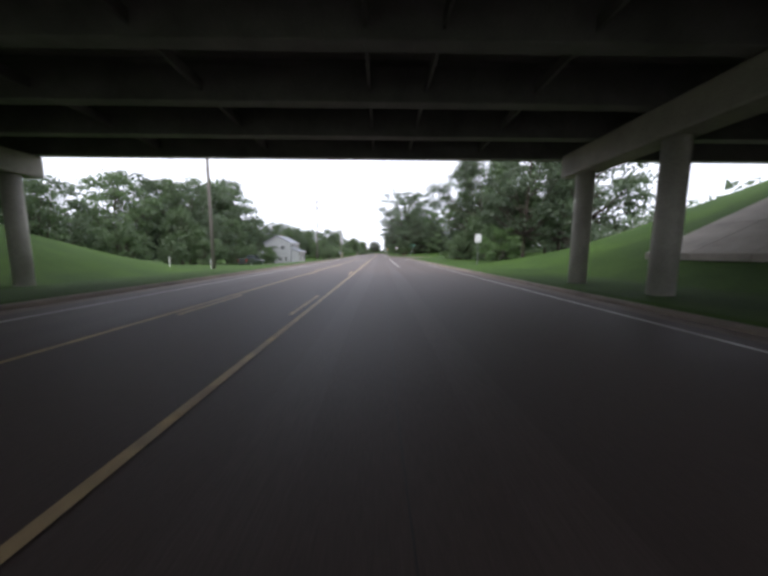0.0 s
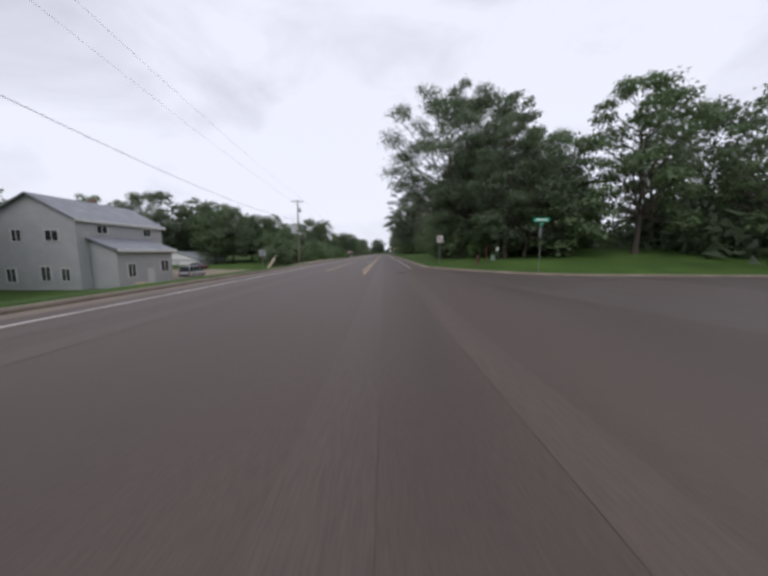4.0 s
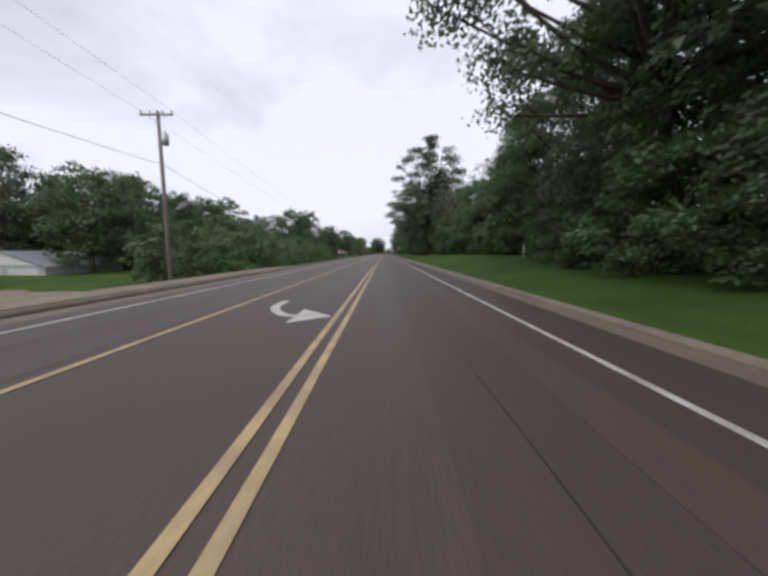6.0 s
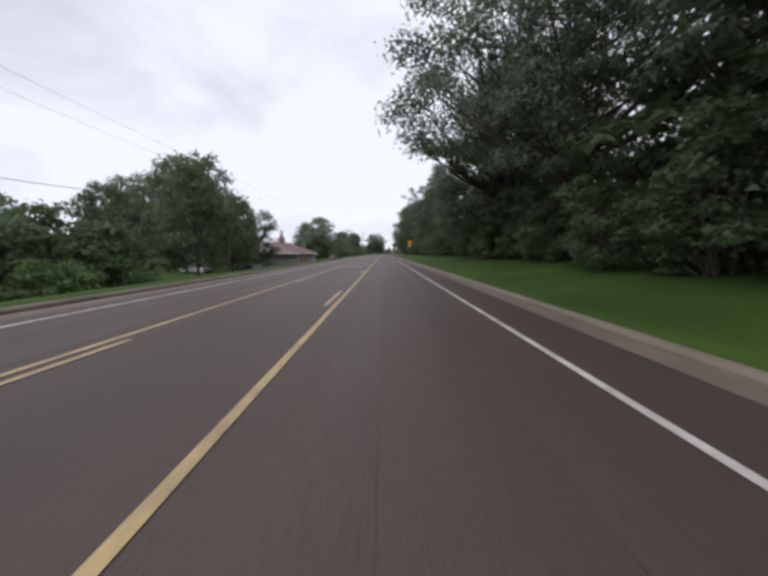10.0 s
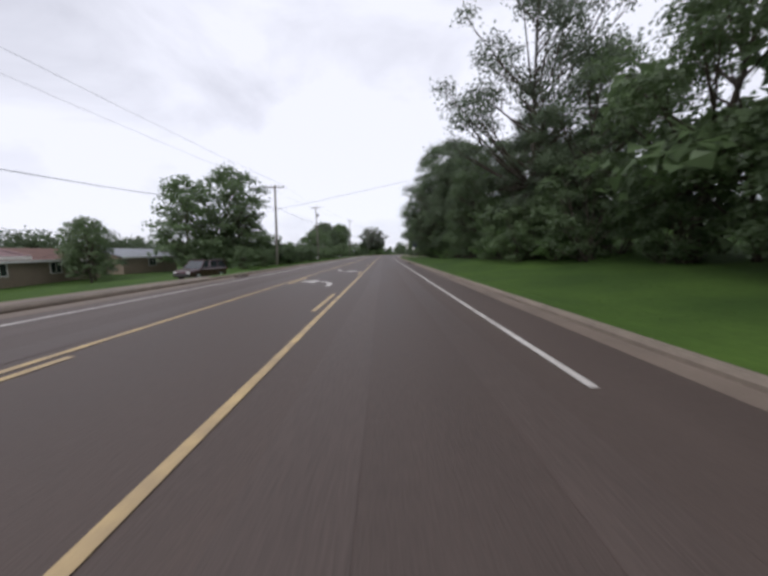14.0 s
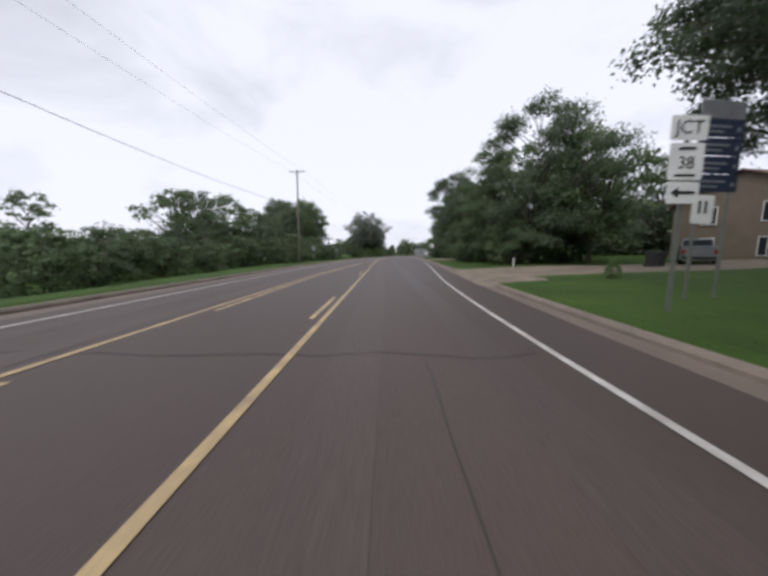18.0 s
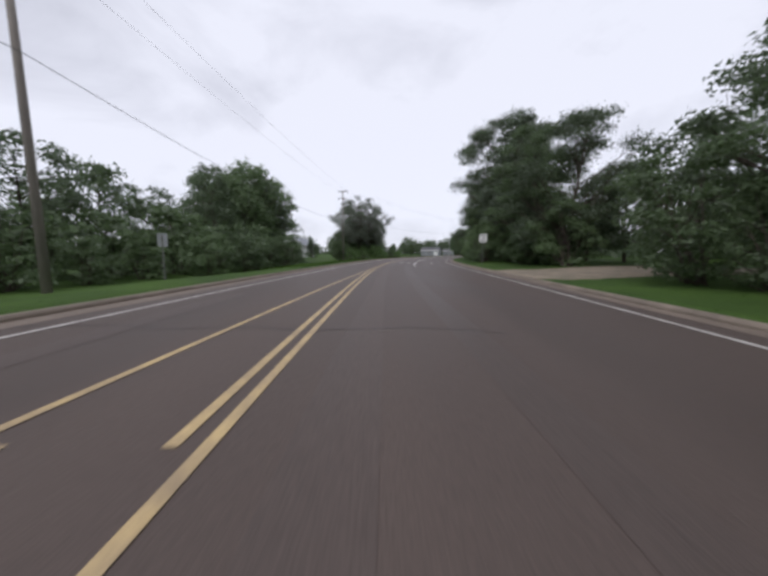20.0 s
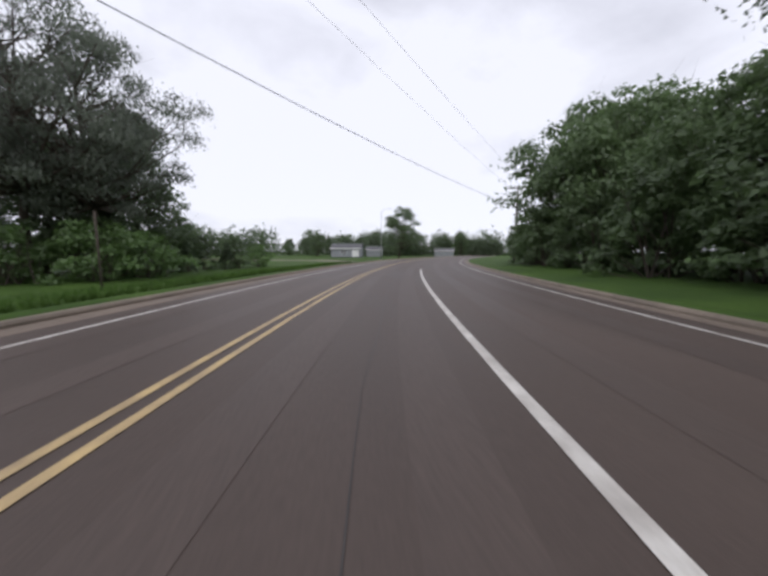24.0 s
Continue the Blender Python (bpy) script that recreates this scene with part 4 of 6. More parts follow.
for s in np.arange(374, 431, 3.4):
    tree("thicket", s, J(-20, -17.5) + 5.5 * smooth(384, 396, s) - 10 * smooth(408, 420, s), J(3.0, 4.6), 1.15)
    tree("back_thicket", s + 1.5, J(-25, -22) + 4 * smooth(384, 396, s) - 9 * smooth(408, 420, s), J(4.0, 6.5), 1.1)


# ---- utility poles and cables ----
def utility_pole(s, off, top, arms=1, transformer=False, lean=0.0, turn=0.0):
    z = ground_z(s, off)
    p = thing("utility_pole", "grey timber utility pole with a wooden crossarm" + (" and transformer" if transformer else ""), "utility pole",
              stand(s, off, z, turn) @ pose(0, 0, 0, 0, lean, 0), group="roadside utility poles")
    h = top - z
    part("shaft", Form().tube([(0, 0, -0.5), (0, 0, h * 0.5), (0, 0, h + 0.25)], [0.17, 0.14, 0.11], 12), POLE_WOOD, p, shade=True)
    for a in range(arms):
        y = -0.16 if a == 0 else 0.16
        part("crossarm", Form().box(-1.2, 1.2, y - 0.05, y + 0.05, h - 0.12, h, 0.01), POLE_WOOD, p)
    for x in (-1.1, -0.45, 0.45, 1.1):
        part("insulator", Form().tube([(x, -0.16, h), (x, -0.16, h + 0.08), (x, -0.16, h + 0.1), (x, -0.16, h + 0.2)], [0.02, 0.02, 0.06, 0.045], 8), CERAMIC, p, "brown glazed insulator", shade=True)
    for x in (-0.7, 0.7):
        part("brace", Form().tube([(x, -0.17, h - 0.1), (0, -0.17, h - 0.7)], [0.015, 0.015], 5), GALV, p)
    if arms == 2:
        for x in (-0.16, 0.16):
            part("side_arm", Form().box(x - 0.05, x + 0.05, -1.25, 1.25, h - 1.72, h - 1.6, 0.01), POLE_WOOD, p)
        for y in (-1.15, 1.15):
            part("insulator", Form().tube([(0.16, y, h - 1.6), (0.16, y, h - 1.52), (0.16, y, h - 1.5), (0.16, y, h - 1.38)], [0.02, 0.02, 0.06, 0.045], 8), CERAMIC, p, "brown glazed insulator", shade=True)
            part("strain_clamp", Form().tube([(0.16, y, h - 1.66), (0.16 + 0.5, y, h - 1.72), (0.16 + 0.9, y, h - 1.8)], [0.03, 0.045, 0.012], 8), CERAMIC, p, "grey strain insulator")
        fuse = part("fuse_cutout", Form().tube([(-0.3, -1.2, h - 1.72), (-0.5, -1.2, h - 1.62), (-0.62, -1.2, h - 1.95), (-0.44, -1.2, h - 2.1), (-0.3, -1.2, h - 1.72)], [0.03, 0.03, 0.035, 0.03, 0.03], 6), GALV, p, "pale fuse cutout loop")
        part("fuse_tube", Form().tube([(-0.48, -1.2, h - 1.66), (-0.46, -1.2, h - 2.06)], [0.035, 0.035], 8), CERAMIC, fuse)
        for x in (-0.5, 0.5):
            part("side_brace", Form().tube([(0, x, h - 1.62), (0, x * 0.1, h - 2.2)], [0.018, 0.018], 5), GALV, p)
        for zz, w in ((h - 2.9, 0.45), (h - 4.4, 0.4), (h - 6.3, 0.5)):
            part("bracket_pin", Form().tube([(-0.3 * w, 0, zz + 0.04), (0.12, 0, zz), (0.14 + w, 0, zz - 0.04), (0.16 + w, 0, zz + 0.06)], [0.025, 0.03, 0.022, 0.03], 6), GALV, p, "short metal bracket pin")
        part("ground_wire", Form().tube([(0.12, -0.1, h - 2.0), (0.16, -0.12, h * 0.5), (0.19, -0.13, 0.1)], [0.012, 0.012, 0.012], 5), CABLE, p, "thin ground wire stapled to the shaft")
    if transformer:
        t = part("transformer", Form().tube([(0.38, 0, h - 2.1), (0.38, 0, h - 2.05), (0.38, 0, h - 1.35), (0.38, 0, h - 1.28)], [0.2, 0.24, 0.24, 0.16], 14), GALV, p, "grey steel transformer can", shade=True)
        part("bushing", Form().tube([(0.38, 0.08, h - 1.3), (0.38, 0.08, h - 1.05)], [0.04, 0.025], 8), CERAMIC, t)
        part("bracket", Form().box(0.1, 0.2, -0.05, 0.05, h - 1.9, h - 1.4), GALV, t)
    return p


POLES = [(-44, -13, 12.5), (29.5, -14.5, 14.0), (79.5, -14.8, 14.4), (134, -15.6, 11.2), (219, -16.2, 9.2), (297.5, -12.2, 9.4), (330, -13.9, 11.6), (382, -12.6, 14.0), (438.0, -16.4, 15.4), (486, 14.5, 9.5)]
for i, (s, o, z) in enumerate(POLES):
    utility_pole(s, o, z, 2 if i in (2, 8) else 1, i in (3, 6), (0, 0, 0.5, 0, 0, 0, -2.5, 0, 0, 0)[i])


def cable(a, b, sag, r=0.012, name="overhead_cable"):
    pts = [Vector(a).lerp(Vector(b), i / 14) - Vector((0, 0, sag * 4 * (i / 14) * (1 - i / 14))) for i in range(15)]
    return solid(name, Form().tube(pts, [r] * 15, 5), CABLE, "thin black overhead cable slung between poles", "cable", group="overhead cables")


LOW_CABLE = dict(zip([q[0] for q in POLES], (9.0, 9.0, 8.6, 7.7, 6.6, 7.0, 8.2, 8.8, 8.9, 7.2)))
for (s0, o0, z0), (s1, o1, z1) in zip(POLES[:-1], POLES[1:]):
    for x, r in ((-1.1, 0.007), (1.1, 0.007)):
        cable(at(s0, o0 + x, z0 + 0.2), at(s1, o1 + x, z1 + 0.2), 0.012 * (s1 - s0), r)
    cable(at(s0, o0 + 0.15, LOW_CABLE[s0]), at(s1, o1 + 0.15, LOW_CABLE[s1]), 0.00043 * (s1 - s0) ** 2, 0.016)
cable(at(290.3, -34.1, 0.75), at(292.8, 15.4, 11.8), 0.3, 0.014)


# ---- signs ----
def sign_post(parent, h, x=0.0):
    f = Form()
    f.prism([(x - 0.04, -0.02), (x - 0.025, 0.015), (x + 0.025, 0.015), (x + 0.04, -0.02), (x + 0.03, -0.02), (x + 0.018, 0.005), (x - 0.018, 0.005), (x - 0.03, -0.02)], "z", -0.3, h)
    return part("post", f, POST_GREEN, parent, "dull channel steel post")


def plate(parent, x, z, w, h, mat, name="panel", corner=0.04, y=-0.03, label=""):
    pts = []
    for cx, cz, a0 in ((x + w / 2 - corner, z + h / 2 - corner, 0), (x - w / 2 + corner, z + h / 2 - corner, 90), (x - w / 2 + corner, z - h / 2 + corner, 180), (x + w / 2 - corner, z - h / 2 + corner, 270)):
        pts += [(cx + corner * math.cos(radians(a0 + k * 30)), cz + corner * math.sin(radians(a0 + k * 30))) for k in range(4)]
    return part(name, Form().prism(pts, "y", y - 0.006, y), mat, parent, label)


def bars(parent, rows, mat, y=-0.04):
    """Unreadable writing: plain bars (x, z, width, height)."""
    for x, z, w, h in rows:
        part("text_bar", Form().box(x - w / 2, x + w / 2, y - 0.003, y, z - h / 2, z + h / 2), mat, parent)


def sign_at(name, s, off, label, turn=0.0):
    return thing(name, label, "road sign", stand(s, off, ground_z(s, off), turn))


g1 = sign_at("lane_sign", 29.3, 11.2, "white rectangular lane sign on a steel post in the grass")
sign_post(g1, 3.0)
p1 = plate(g1, 0, 2.68, 0.62, 0.8, SIGN_WHITE)
for z, word in ((2.92, "RIGHT LANE"), (2.68, "MUST"), (2.44, "TURN RIGHT")):
    flat_text(word, 0.11, p1, SIGN_BLACK, pose(0, -0.04, z, 90, 0, 0))

g2 = sign_at("no_parking_sign", 107.8, 7.5, "white no parking sign with a red ring on a post")
sign_post(g2, 2.95)
p2 = plate(g2, 0, 2.72, 0.62, 0.7, SIGN_WHITE)
ring = [(0.25 * math.cos(radians(a)), 0.25 * math.sin(radians(a))) for a in range(0, 360, 12)]
f = Form()
for i in range(30):
    (a, b), (c, d) = ring[i], ring[(i + 1) % 30]
    f.add([(a, -0.041, 2.72 + b), (c, -0.041, 2.72 + d), (c * 0.74, -0.041, 2.72 + d * 0.74), (a * 0.74, -0.041, 2.72 + b * 0.74)], [(0, 1, 2, 3)])
part("ring", f, SIGN_RED, p2)
part("slash", Form().prism([(-0.17, 2.9), (-0.14, 2.93), (0.17, 2.54), (0.14, 2.51)], "y", -0.046, -0.043), SIGN_RED, p2)
flat_text("P", 0.46, p2, SIGN_BLACK, pose(0, -0.04, 2.72, 90, 0, 0))

g3 = sign_at("curve_sign", 261.5, 7.8, "amber diamond bend warning sign above a small speed plate")
sign_post(g3, 3.9)
p3 = part("diamond", Form().prism([(0, 4.25), (0.54, 3.7), (0, 3.15), (-0.54, 3.7)], "y", -0.036, -0.03), SIGN_ORANGE, g3, "amber diamond panel")
part("bend_arrow", Form().prism([(-0.14, 3.42), (-0.04, 3.42), (-0.04, 3.72), (0.06, 3.86), (0.12, 3.8), (0.16, 4.0), (-0.02, 3.98), (0.02, 3.92), (-0.14, 3.76)], "y", -0.041, -0.037), SIGN_BLACK, p3)
p3b = plate(g3, 0, 2.84, 0.48, 0.48, SIGN_WHITE, "speed_plate")
flat_text("35", 0.3, p3b, SIGN_BLACK, pose(0, -0.04, 2.84, 90, 0, 0))

g4 = sign_at("junction_sign", 339.5, 7.5, "stack of white junction plates on a steel post")
sign_post(g4, 3.5)
q = plate(g4, 0, 3.3, 0.66, 0.42, SIGN_WHITE)
flat_text("JCT", 0.32, q, SIGN_BLACK, pose(0, -0.04, 3.3, 90, 0, 0))
q = plate(g4, 0, 2.73, 0.62, 0.64, SIGN_WHITE)
flat_text("38", 0.3, q, SIGN_BLACK, pose(0, -0.04, 2.7, 90, 0, 0))
bars(q, [(0, 2.95, 0.3, 0.05), (0, 2.49, 0.36, 0.04)], SIGN_BLACK)
q = plate(g4, 0, 2.19, 0.58, 0.38, SIGN_WHITE)
part("arrow", Form().prism([(-0.22, 2.19), (-0.08, 2.29), (-0.08, 2.22), (0.22, 2.22), (0.22, 2.16), (-0.08, 2.16), (-0.08, 2.09)], "y", -0.041, -0.037), SIGN_BLACK, q)
g5 = sign_at("service_sign", 340.9, 9.65, "tall dark blue service board with pale lettering on two posts", 6)
for x in (-0.42, 0.42):
    sign_post(g5, 4.6, x)
for k in range(5):
    q = plate(g5, 0, 4.5 - 0.42 * k, 1.2, 0.4, SIGN_GREY if k == 0 else SIGN_BLUE, label="faded grey header panel" if k == 0 else "dark blue name panel")
    bars(q, [(-0.1, 4.54 - 0.42 * k, 0.7, 0.05), (-0.2, 4.42 - 0.42 * k, 0.5, 0.045), (0.46, 4.48 - 0.42 * k, 0.09, 0.1)], SIGN_GREY)
q = plate(g5, -0.25, 2.2, 0.6, 0.68, SIGN_WHITE)
bars(q, [(-0.35, 2.25, 0.07, 0.3), (-0.18, 2.25, 0.07, 0.3)], SIGN_BLACK)

g5.matrix_basis = g5.matrix_basis @ Matrix.Scale(1.05, 4)
g4.matrix_basis = g4.matrix_basis @ Matrix.Scale(1.16, 4)
g6 = sign_at("stop_sign", 95.2, 12.2, "back of an octagonal stop sign under green street name plates", 75)
sign_post(g6, 3.5)
part("octagon", Form().prism([(0.4 * math.cos(radians(22.5 + 45 * k)), 2.75 + 0.4 * math.sin(radians(22.5 + 45 * k))) for k in range(8)], "y", 0.03, 0.036), SIGN_GREY, g6, "bare grey sign back")
for k, tr in ((0, 0), (1, -75)):
    q = part("name_plate", Form().box(-0.55, 0.55, -0.005, 0.005, -0.13, 0.13), SIGN_GREEN, g6, "green street name plate", m=pose(0, 0, 3.3 + 0.3 * k, 0, 0, tr))
    bars(q, [(0, 0, 0.8, 0.1)], SIGN_WHITE, -0.006)
g7 = sign_at("back_of_sign", 108.7, -12.7, "bare grey back of a square roadside sign", 180)
sign_post(g7, 2.9)
plate(g7, 0, 2.55, 0.75, 0.75, SIGN_GREY)
g8 = sign_at("lane_sign", 406.0, 11.2, "white square lane sign on a steel post before trees")
sign_post(g8, 3.3)
q = plate(g8, 0, 2.95, 0.85, 0.95, SIGN_WHITE)
bars(q, [(-0.16, 3.22, 0.28, 0.1), (0.18, 3.22, 0.24, 0.1), (-0.08, 2.95, 0.12, 0.1), (0.12, 2.95, 0.16, 0.1), (-0.14, 2.68, 0.26, 0.1), (0.18, 2.68, 0.24, 0.1)], SIGN_BLACK)
g9 = sign_at("back_of_sign", 387, -11.6, "bare grey back of a roadside sign", 180)
sign_post(g9, 2.6)
plate(g9, 0, 2.3, 0.6, 0.75, SIGN_GREY)


# ---- buildings ----
def window(parent, x, y, z, w, h, face, mat=TRIM):
    """A framed window on the wall that faces -y, +y, +x or -x; x and y are its middle on the wall."""
    turn = {"-y": 0, "+x": 90, "+y": 180, "-x": 270}[face]
    e = part("window", Form().box(-w / 2 - 0.08, w / 2 + 0.08, -0.05, 0.03, -h / 2 - 0.08, -h / 2 + 0.0).box(-w / 2 - 0.08, w / 2 + 0.08, -0.05, 0.03, h / 2, h / 2 + 0.09)
             .box(-w / 2 - 0.08, -w / 2, -0.05, 0.03, -h / 2, h / 2).box(w / 2, w / 2 + 0.08, -0.05, 0.03, -h / 2, h / 2).box(-0.03, 0.03, -0.04, 0.02, -h / 2, h / 2), mat, parent,
             m=pose(x, y, z, 0, 0, turn))
    part("pane", Form().box(-w / 2, w / 2, -0.015, 0.0, -h / 2, h / 2), GLASS, e, "dark reflecting glass")
    return e


def gable(parent, x0, x1, y0, y1, z0, z1, rise, along, wall, roof, over=0.35, lap=0.0):
    """Walls with a gabled roof; along: the axis of the ridge."""
    f = Form()
    if along == "y":
        f.prism([(x0, z0), (x1, z0), (x1, z1), ((x0 + x1) / 2, z1 + rise), (x0, z1)], "y", y0, y1)
    else:
        f.prism([(y0, z0), (y1, z0), (y1, z1), ((y0 + y1) / 2, z1 + rise), (y0, z1)], "x", x0, x1)
    part("wall_shell", f, wall, parent)
    if lap:
        g = Form()
        for k in range(int((z1 - z0) / lap)):
            z = z0 + 0.3 + k * lap
            if z < z1:
                g.box(x0 - 0.012, x1 + 0.012, y0 - 0.012, y1 + 0.012, z, z + 0.014)
        part("siding_laps", g, wall, parent)
    a, b = (x0, x1) if along == "y" else (y0, y1)
    c, d = (y0 - over, y1 + over) if along == "y" else (x0 - over, x1 + over)
    m, k = (a + b) / 2, rise / ((b - a) / 2)
    for side, nm in ((-1, a), (1, b)):
        e = nm + side * over
        ze = z1 - k * over
        out = [(m, z1 + rise + 0.02), (e, ze + 0.02), (e, ze + 0.16), (m, z1 + rise + 0.18)]
        part("roof_slope", Form().prism(out, "y" if along == "y" else "x", c, d), roof, parent)
        fb = Form()
        if along == "y":
            fb.box(*sorted((e, e + side * 0.03)), c, d, ze - 0.08, ze + 0.17)
        else:
            fb.box(c, d, *sorted((e, e + side * 0.03)), ze - 0.08, ze + 0.17)
        part("fascia", fb, TRIM, parent, "white eaves board")


def building(name, label, s, off, z, turn=0.0):
    return thing(name, label, "house", stand(s, off, z, turn))


# two-storey grey house: ridge along the road, porch wing towards it
h1 = building("house", "two-storey grey sided house with a grey shingle roof and porch wing", 110, -33.6, -2.7)
gable(h1, -4.3, 4.3, -5.8, 5.8, -0.6, 7.3, 2.3, "y", SIDING_GREY, SHINGLE, lap=0.3)
part("wing_walls", Form().prism([(4.3, -0.6), (7.0, -0.6), (7.0, 4.2), (4.3, 5.2)], "y", -4.5, 3.6), SIDING_GREY, h1)
part("wing_roof", Form().prism([(4.25, 5.4), (7.5, 4.15), (7.5, 4.3), (4.25, 5.56)], "y", -4.9, 4.0), SHINGLE, h1, "grey shingle shed roof over the wing")
part("wing_fascia", Form().box(7.5, 7.53, -4.9, 4.0, 4.02, 4.3), TRIM, h1)
f = Form()
for k in range(13):
    f.box(4.31, 7.014, -4.514, 3.614, 0.2 + k * 0.3, 0.214 + k * 0.3)
part("siding_laps", f, SIDING_GREY, h1)
for x, z, w, h in ((-2.6, 1.6, 0.9, 1.3), (0.9, 1.8, 0.9, 1.4), (2.9, 1.7, 0.8, 1.2), (1.9, 5.6, 1.3, 1.0), (-1.6, 5.6, 0.9, 1.1)):
    window(h1, x, -5.83, z, w, h, "-y")
for y, z, w, h in ((-2.8, 2.0, 1.0, 1.4), (2.2, 2.3, 1.3, 1.4)):
    window(h1, 7.03, y, z, w, h, "+x")
for y, z in ((-3, 6.4), (3.2, 6.4)):
    window(h1, 4.33, y, z, 1.2, 0.8, "+x")
part("door", Form().box(6.98, 7.05, -0.6, 0.4, 0.0, 2.1, 0.01), DOOR_PAINT, h1, "pale front door")
part("steps", Form().box(7.05, 8.4, -0.9, 0.7, -0.6, -0.3).box(7.05, 7.8, -0.9, 0.7, -0.3, -0.05), PLYWOOD, h1, "bare wooden front steps")
part("chimney", Form().box(-1.2, -0.6, 1.5, 2.1, 8.5, 10.4, 0.02), BROWN_BRICK, h1)
h1b = building("annex", "low grey garage annex behind the house", 136, -51.0, -3.6)
gable(h1b, -4.0, 4.0, -4, 4.5, -0.5, 3.2, 2.0, "y", SIDING_GREY, SHINGLE, lap=0.3)
part("garage_door", Form().box(3.98, 4.04, -3.0, 1.6, -0.4, 2.5, 0.01), DOOR_PAINT, h1b, "white panel garage door")
h2 = building("garage", "detached grey garage with a white gable and roller doors", 158, -54.0, -3.4)
gable(h2, -6.2, 6.2, -4.0, 9.0, -0.5, 2.6, 2.0, "y", SIDING_GREY, SHINGLE, lap=0.3)
part("gable_board", Form().prism([(-5.4, 2.75), (5.4, 2.75), (0, 4.5)], "y", -4.05, -4.02), TRIM, h2, "white boarded gable")
part("roller_door", Form().box(-4.6, 0.0, -4.05, -3.98, -0.4, 2.2, 0.01), DOOR_PAINT, h2, "closed pale roller door")
part("roller_door", Form().box(0.9, 5.2, -4.05, -3.98, -0.4, 2.2, 0.01), DOOR_PAINT, h2, "closed pale roller door")

# roadside store with a hipped maroon roof and cupola
st = building("store", "low grey block store with a maroon metal hip roof and cupola", 266.0, -26.7, -2.6)
SX0, SX1, SY0, SY1, SE, SR = -7.2, 7.2, -9.3, 9.0, 3.65, 6.6
part("wall_shell", Form().box(SX0, SX1, SY0, SY1, -0.9, SE), STORE_WALL, st)
for c in range(13):
    part("block_course", Form().box(SX0 - 0.008, SX1 + 0.008, SY0 - 0.008, SY1 + 0.008, -0.7 + c * 0.33, -0.382 + c * 0.33), STORE_WALL, st)
ex0, ex1, ey0, ey1 = SX0 - 1.0, SX1 + 1.0, SY0 - 1.0, SY1 + 1.0
rx, ra, rb = 0.0, -3.2, 5.8
f = Form().add([(ex0, ey0, SE), (ex1, ey0, SE), (ex1, ey1, SE), (ex0, ey1, SE), (rx, ra, SR), (rx, rb, SR)], [(0, 1, 4), (1, 2, 5, 4), (2, 3, 5), (3, 0, 4, 5), (3, 2, 1, 0)])
part("hip_roof", f, RED_METAL_ROOF, st, "faded maroon ribbed metal roof")
f = Form()
for k in range(54):
    y = ey0 + 0.2 + k * (ey1 - ey0 - 0.4) / 53
    u = (y - ey0) / (ra - ey0) if y < ra else (ey1 - y) / (ey1 - rb) if y > rb else 1.0
    for e in (ex1, ex0):
        f.tube([(e, y, SE + 0.02), (e + (rx - e) * u, y, SE + (SR - SE) * u + 0.02)], [0.028, 0.028], 4, cap=False)
for k in range(26):
    x = ex0 + 0.2 + k * (ex1 - ex0 - 0.4) / 25
    u = 1 - abs(x) / ex1
    for e, r in ((ey0, ra), (ey1, rb)):
        f.tube([(x, e, SE + 0.02), (x, e + (r - e) * u, SE + (SR - SE) * u + 0.02)], [0.028, 0.028], 4, cap=False)
part("roof_rib", f, RED_METAL_ROOF, st, "raised standing seams")
f = Form().tube([(rx, ra, SR + 0.04), (rx, rb, SR + 0.04)], [0.09, 0.09], 6)
for e, r in ((ey0, ra), (ey1, rb)):
    for x in (ex0, ex1):
        f.tube([(x, e, SE + 0.04), (rx, r, SR + 0.04)], [0.07, 0.07], 6)
part("ridge_cap", f, RED_METAL_ROOF, st, "maroon ridge and hip capping")
part("fascia", Form().box(ex1 - 0.02, ex1 + 0.04, ey0, ey1, SE - 0.14, SE + 0.03).box(ex0 - 0.04, ex0 + 0.02, ey0, ey1, SE - 0.14, SE + 0.03).box(ex0, ex1, ey0 - 0.04, ey0 + 0.02, SE - 0.14, SE + 0.03)
     .box(ex0, ex1, ey1 - 0.02, ey1 + 0.04, SE - 0.14, SE + 0.03), TRIM, st, "pale eaves board")
SQ = ((-1, -1), (1, -1), (1, 1), (-1, 1))
cup = part("cupola", Form().loft([[(a * r, b * r, z) for a, b in SQ] for r, z in ((0.9, 3.9), (0.86, 5.65), (1.0, 5.67), (0.44, 6.25), (0.4, 6.65))]), RED_METAL_ROOF, st, "maroon square cupola", m=pose(0, 1.9, 0.6) @ Matrix.Diagonal((0.82, 0.82, 1.2, 1)))
part("lantern", Form().loft([[(r * math.cos(radians(a)), r * math.sin(radians(a)), z) for a in range(0, 360, 45)] for r, z in ((0.5, 6.6), (0.74, 6.66), (0.74, 7.05), (0.6, 7.1))]), TRIM, cup, "white eight-sided lantern")
part("spire", Form().loft([[(r * math.cos(radians(a)), r * math.sin(radians(a)), z) for a in range(0, 360, 45)] for r, z in ((0.56, 7.09), (0.4, 7.4), (0.22, 7.6), (0.05, 7.8))]), SHINGLE, cup)
part("finial", Form().tube([(0, 0, 7.75), (0, 0, 8.1)], [0.03, 0.012], 6), GALV, cup)
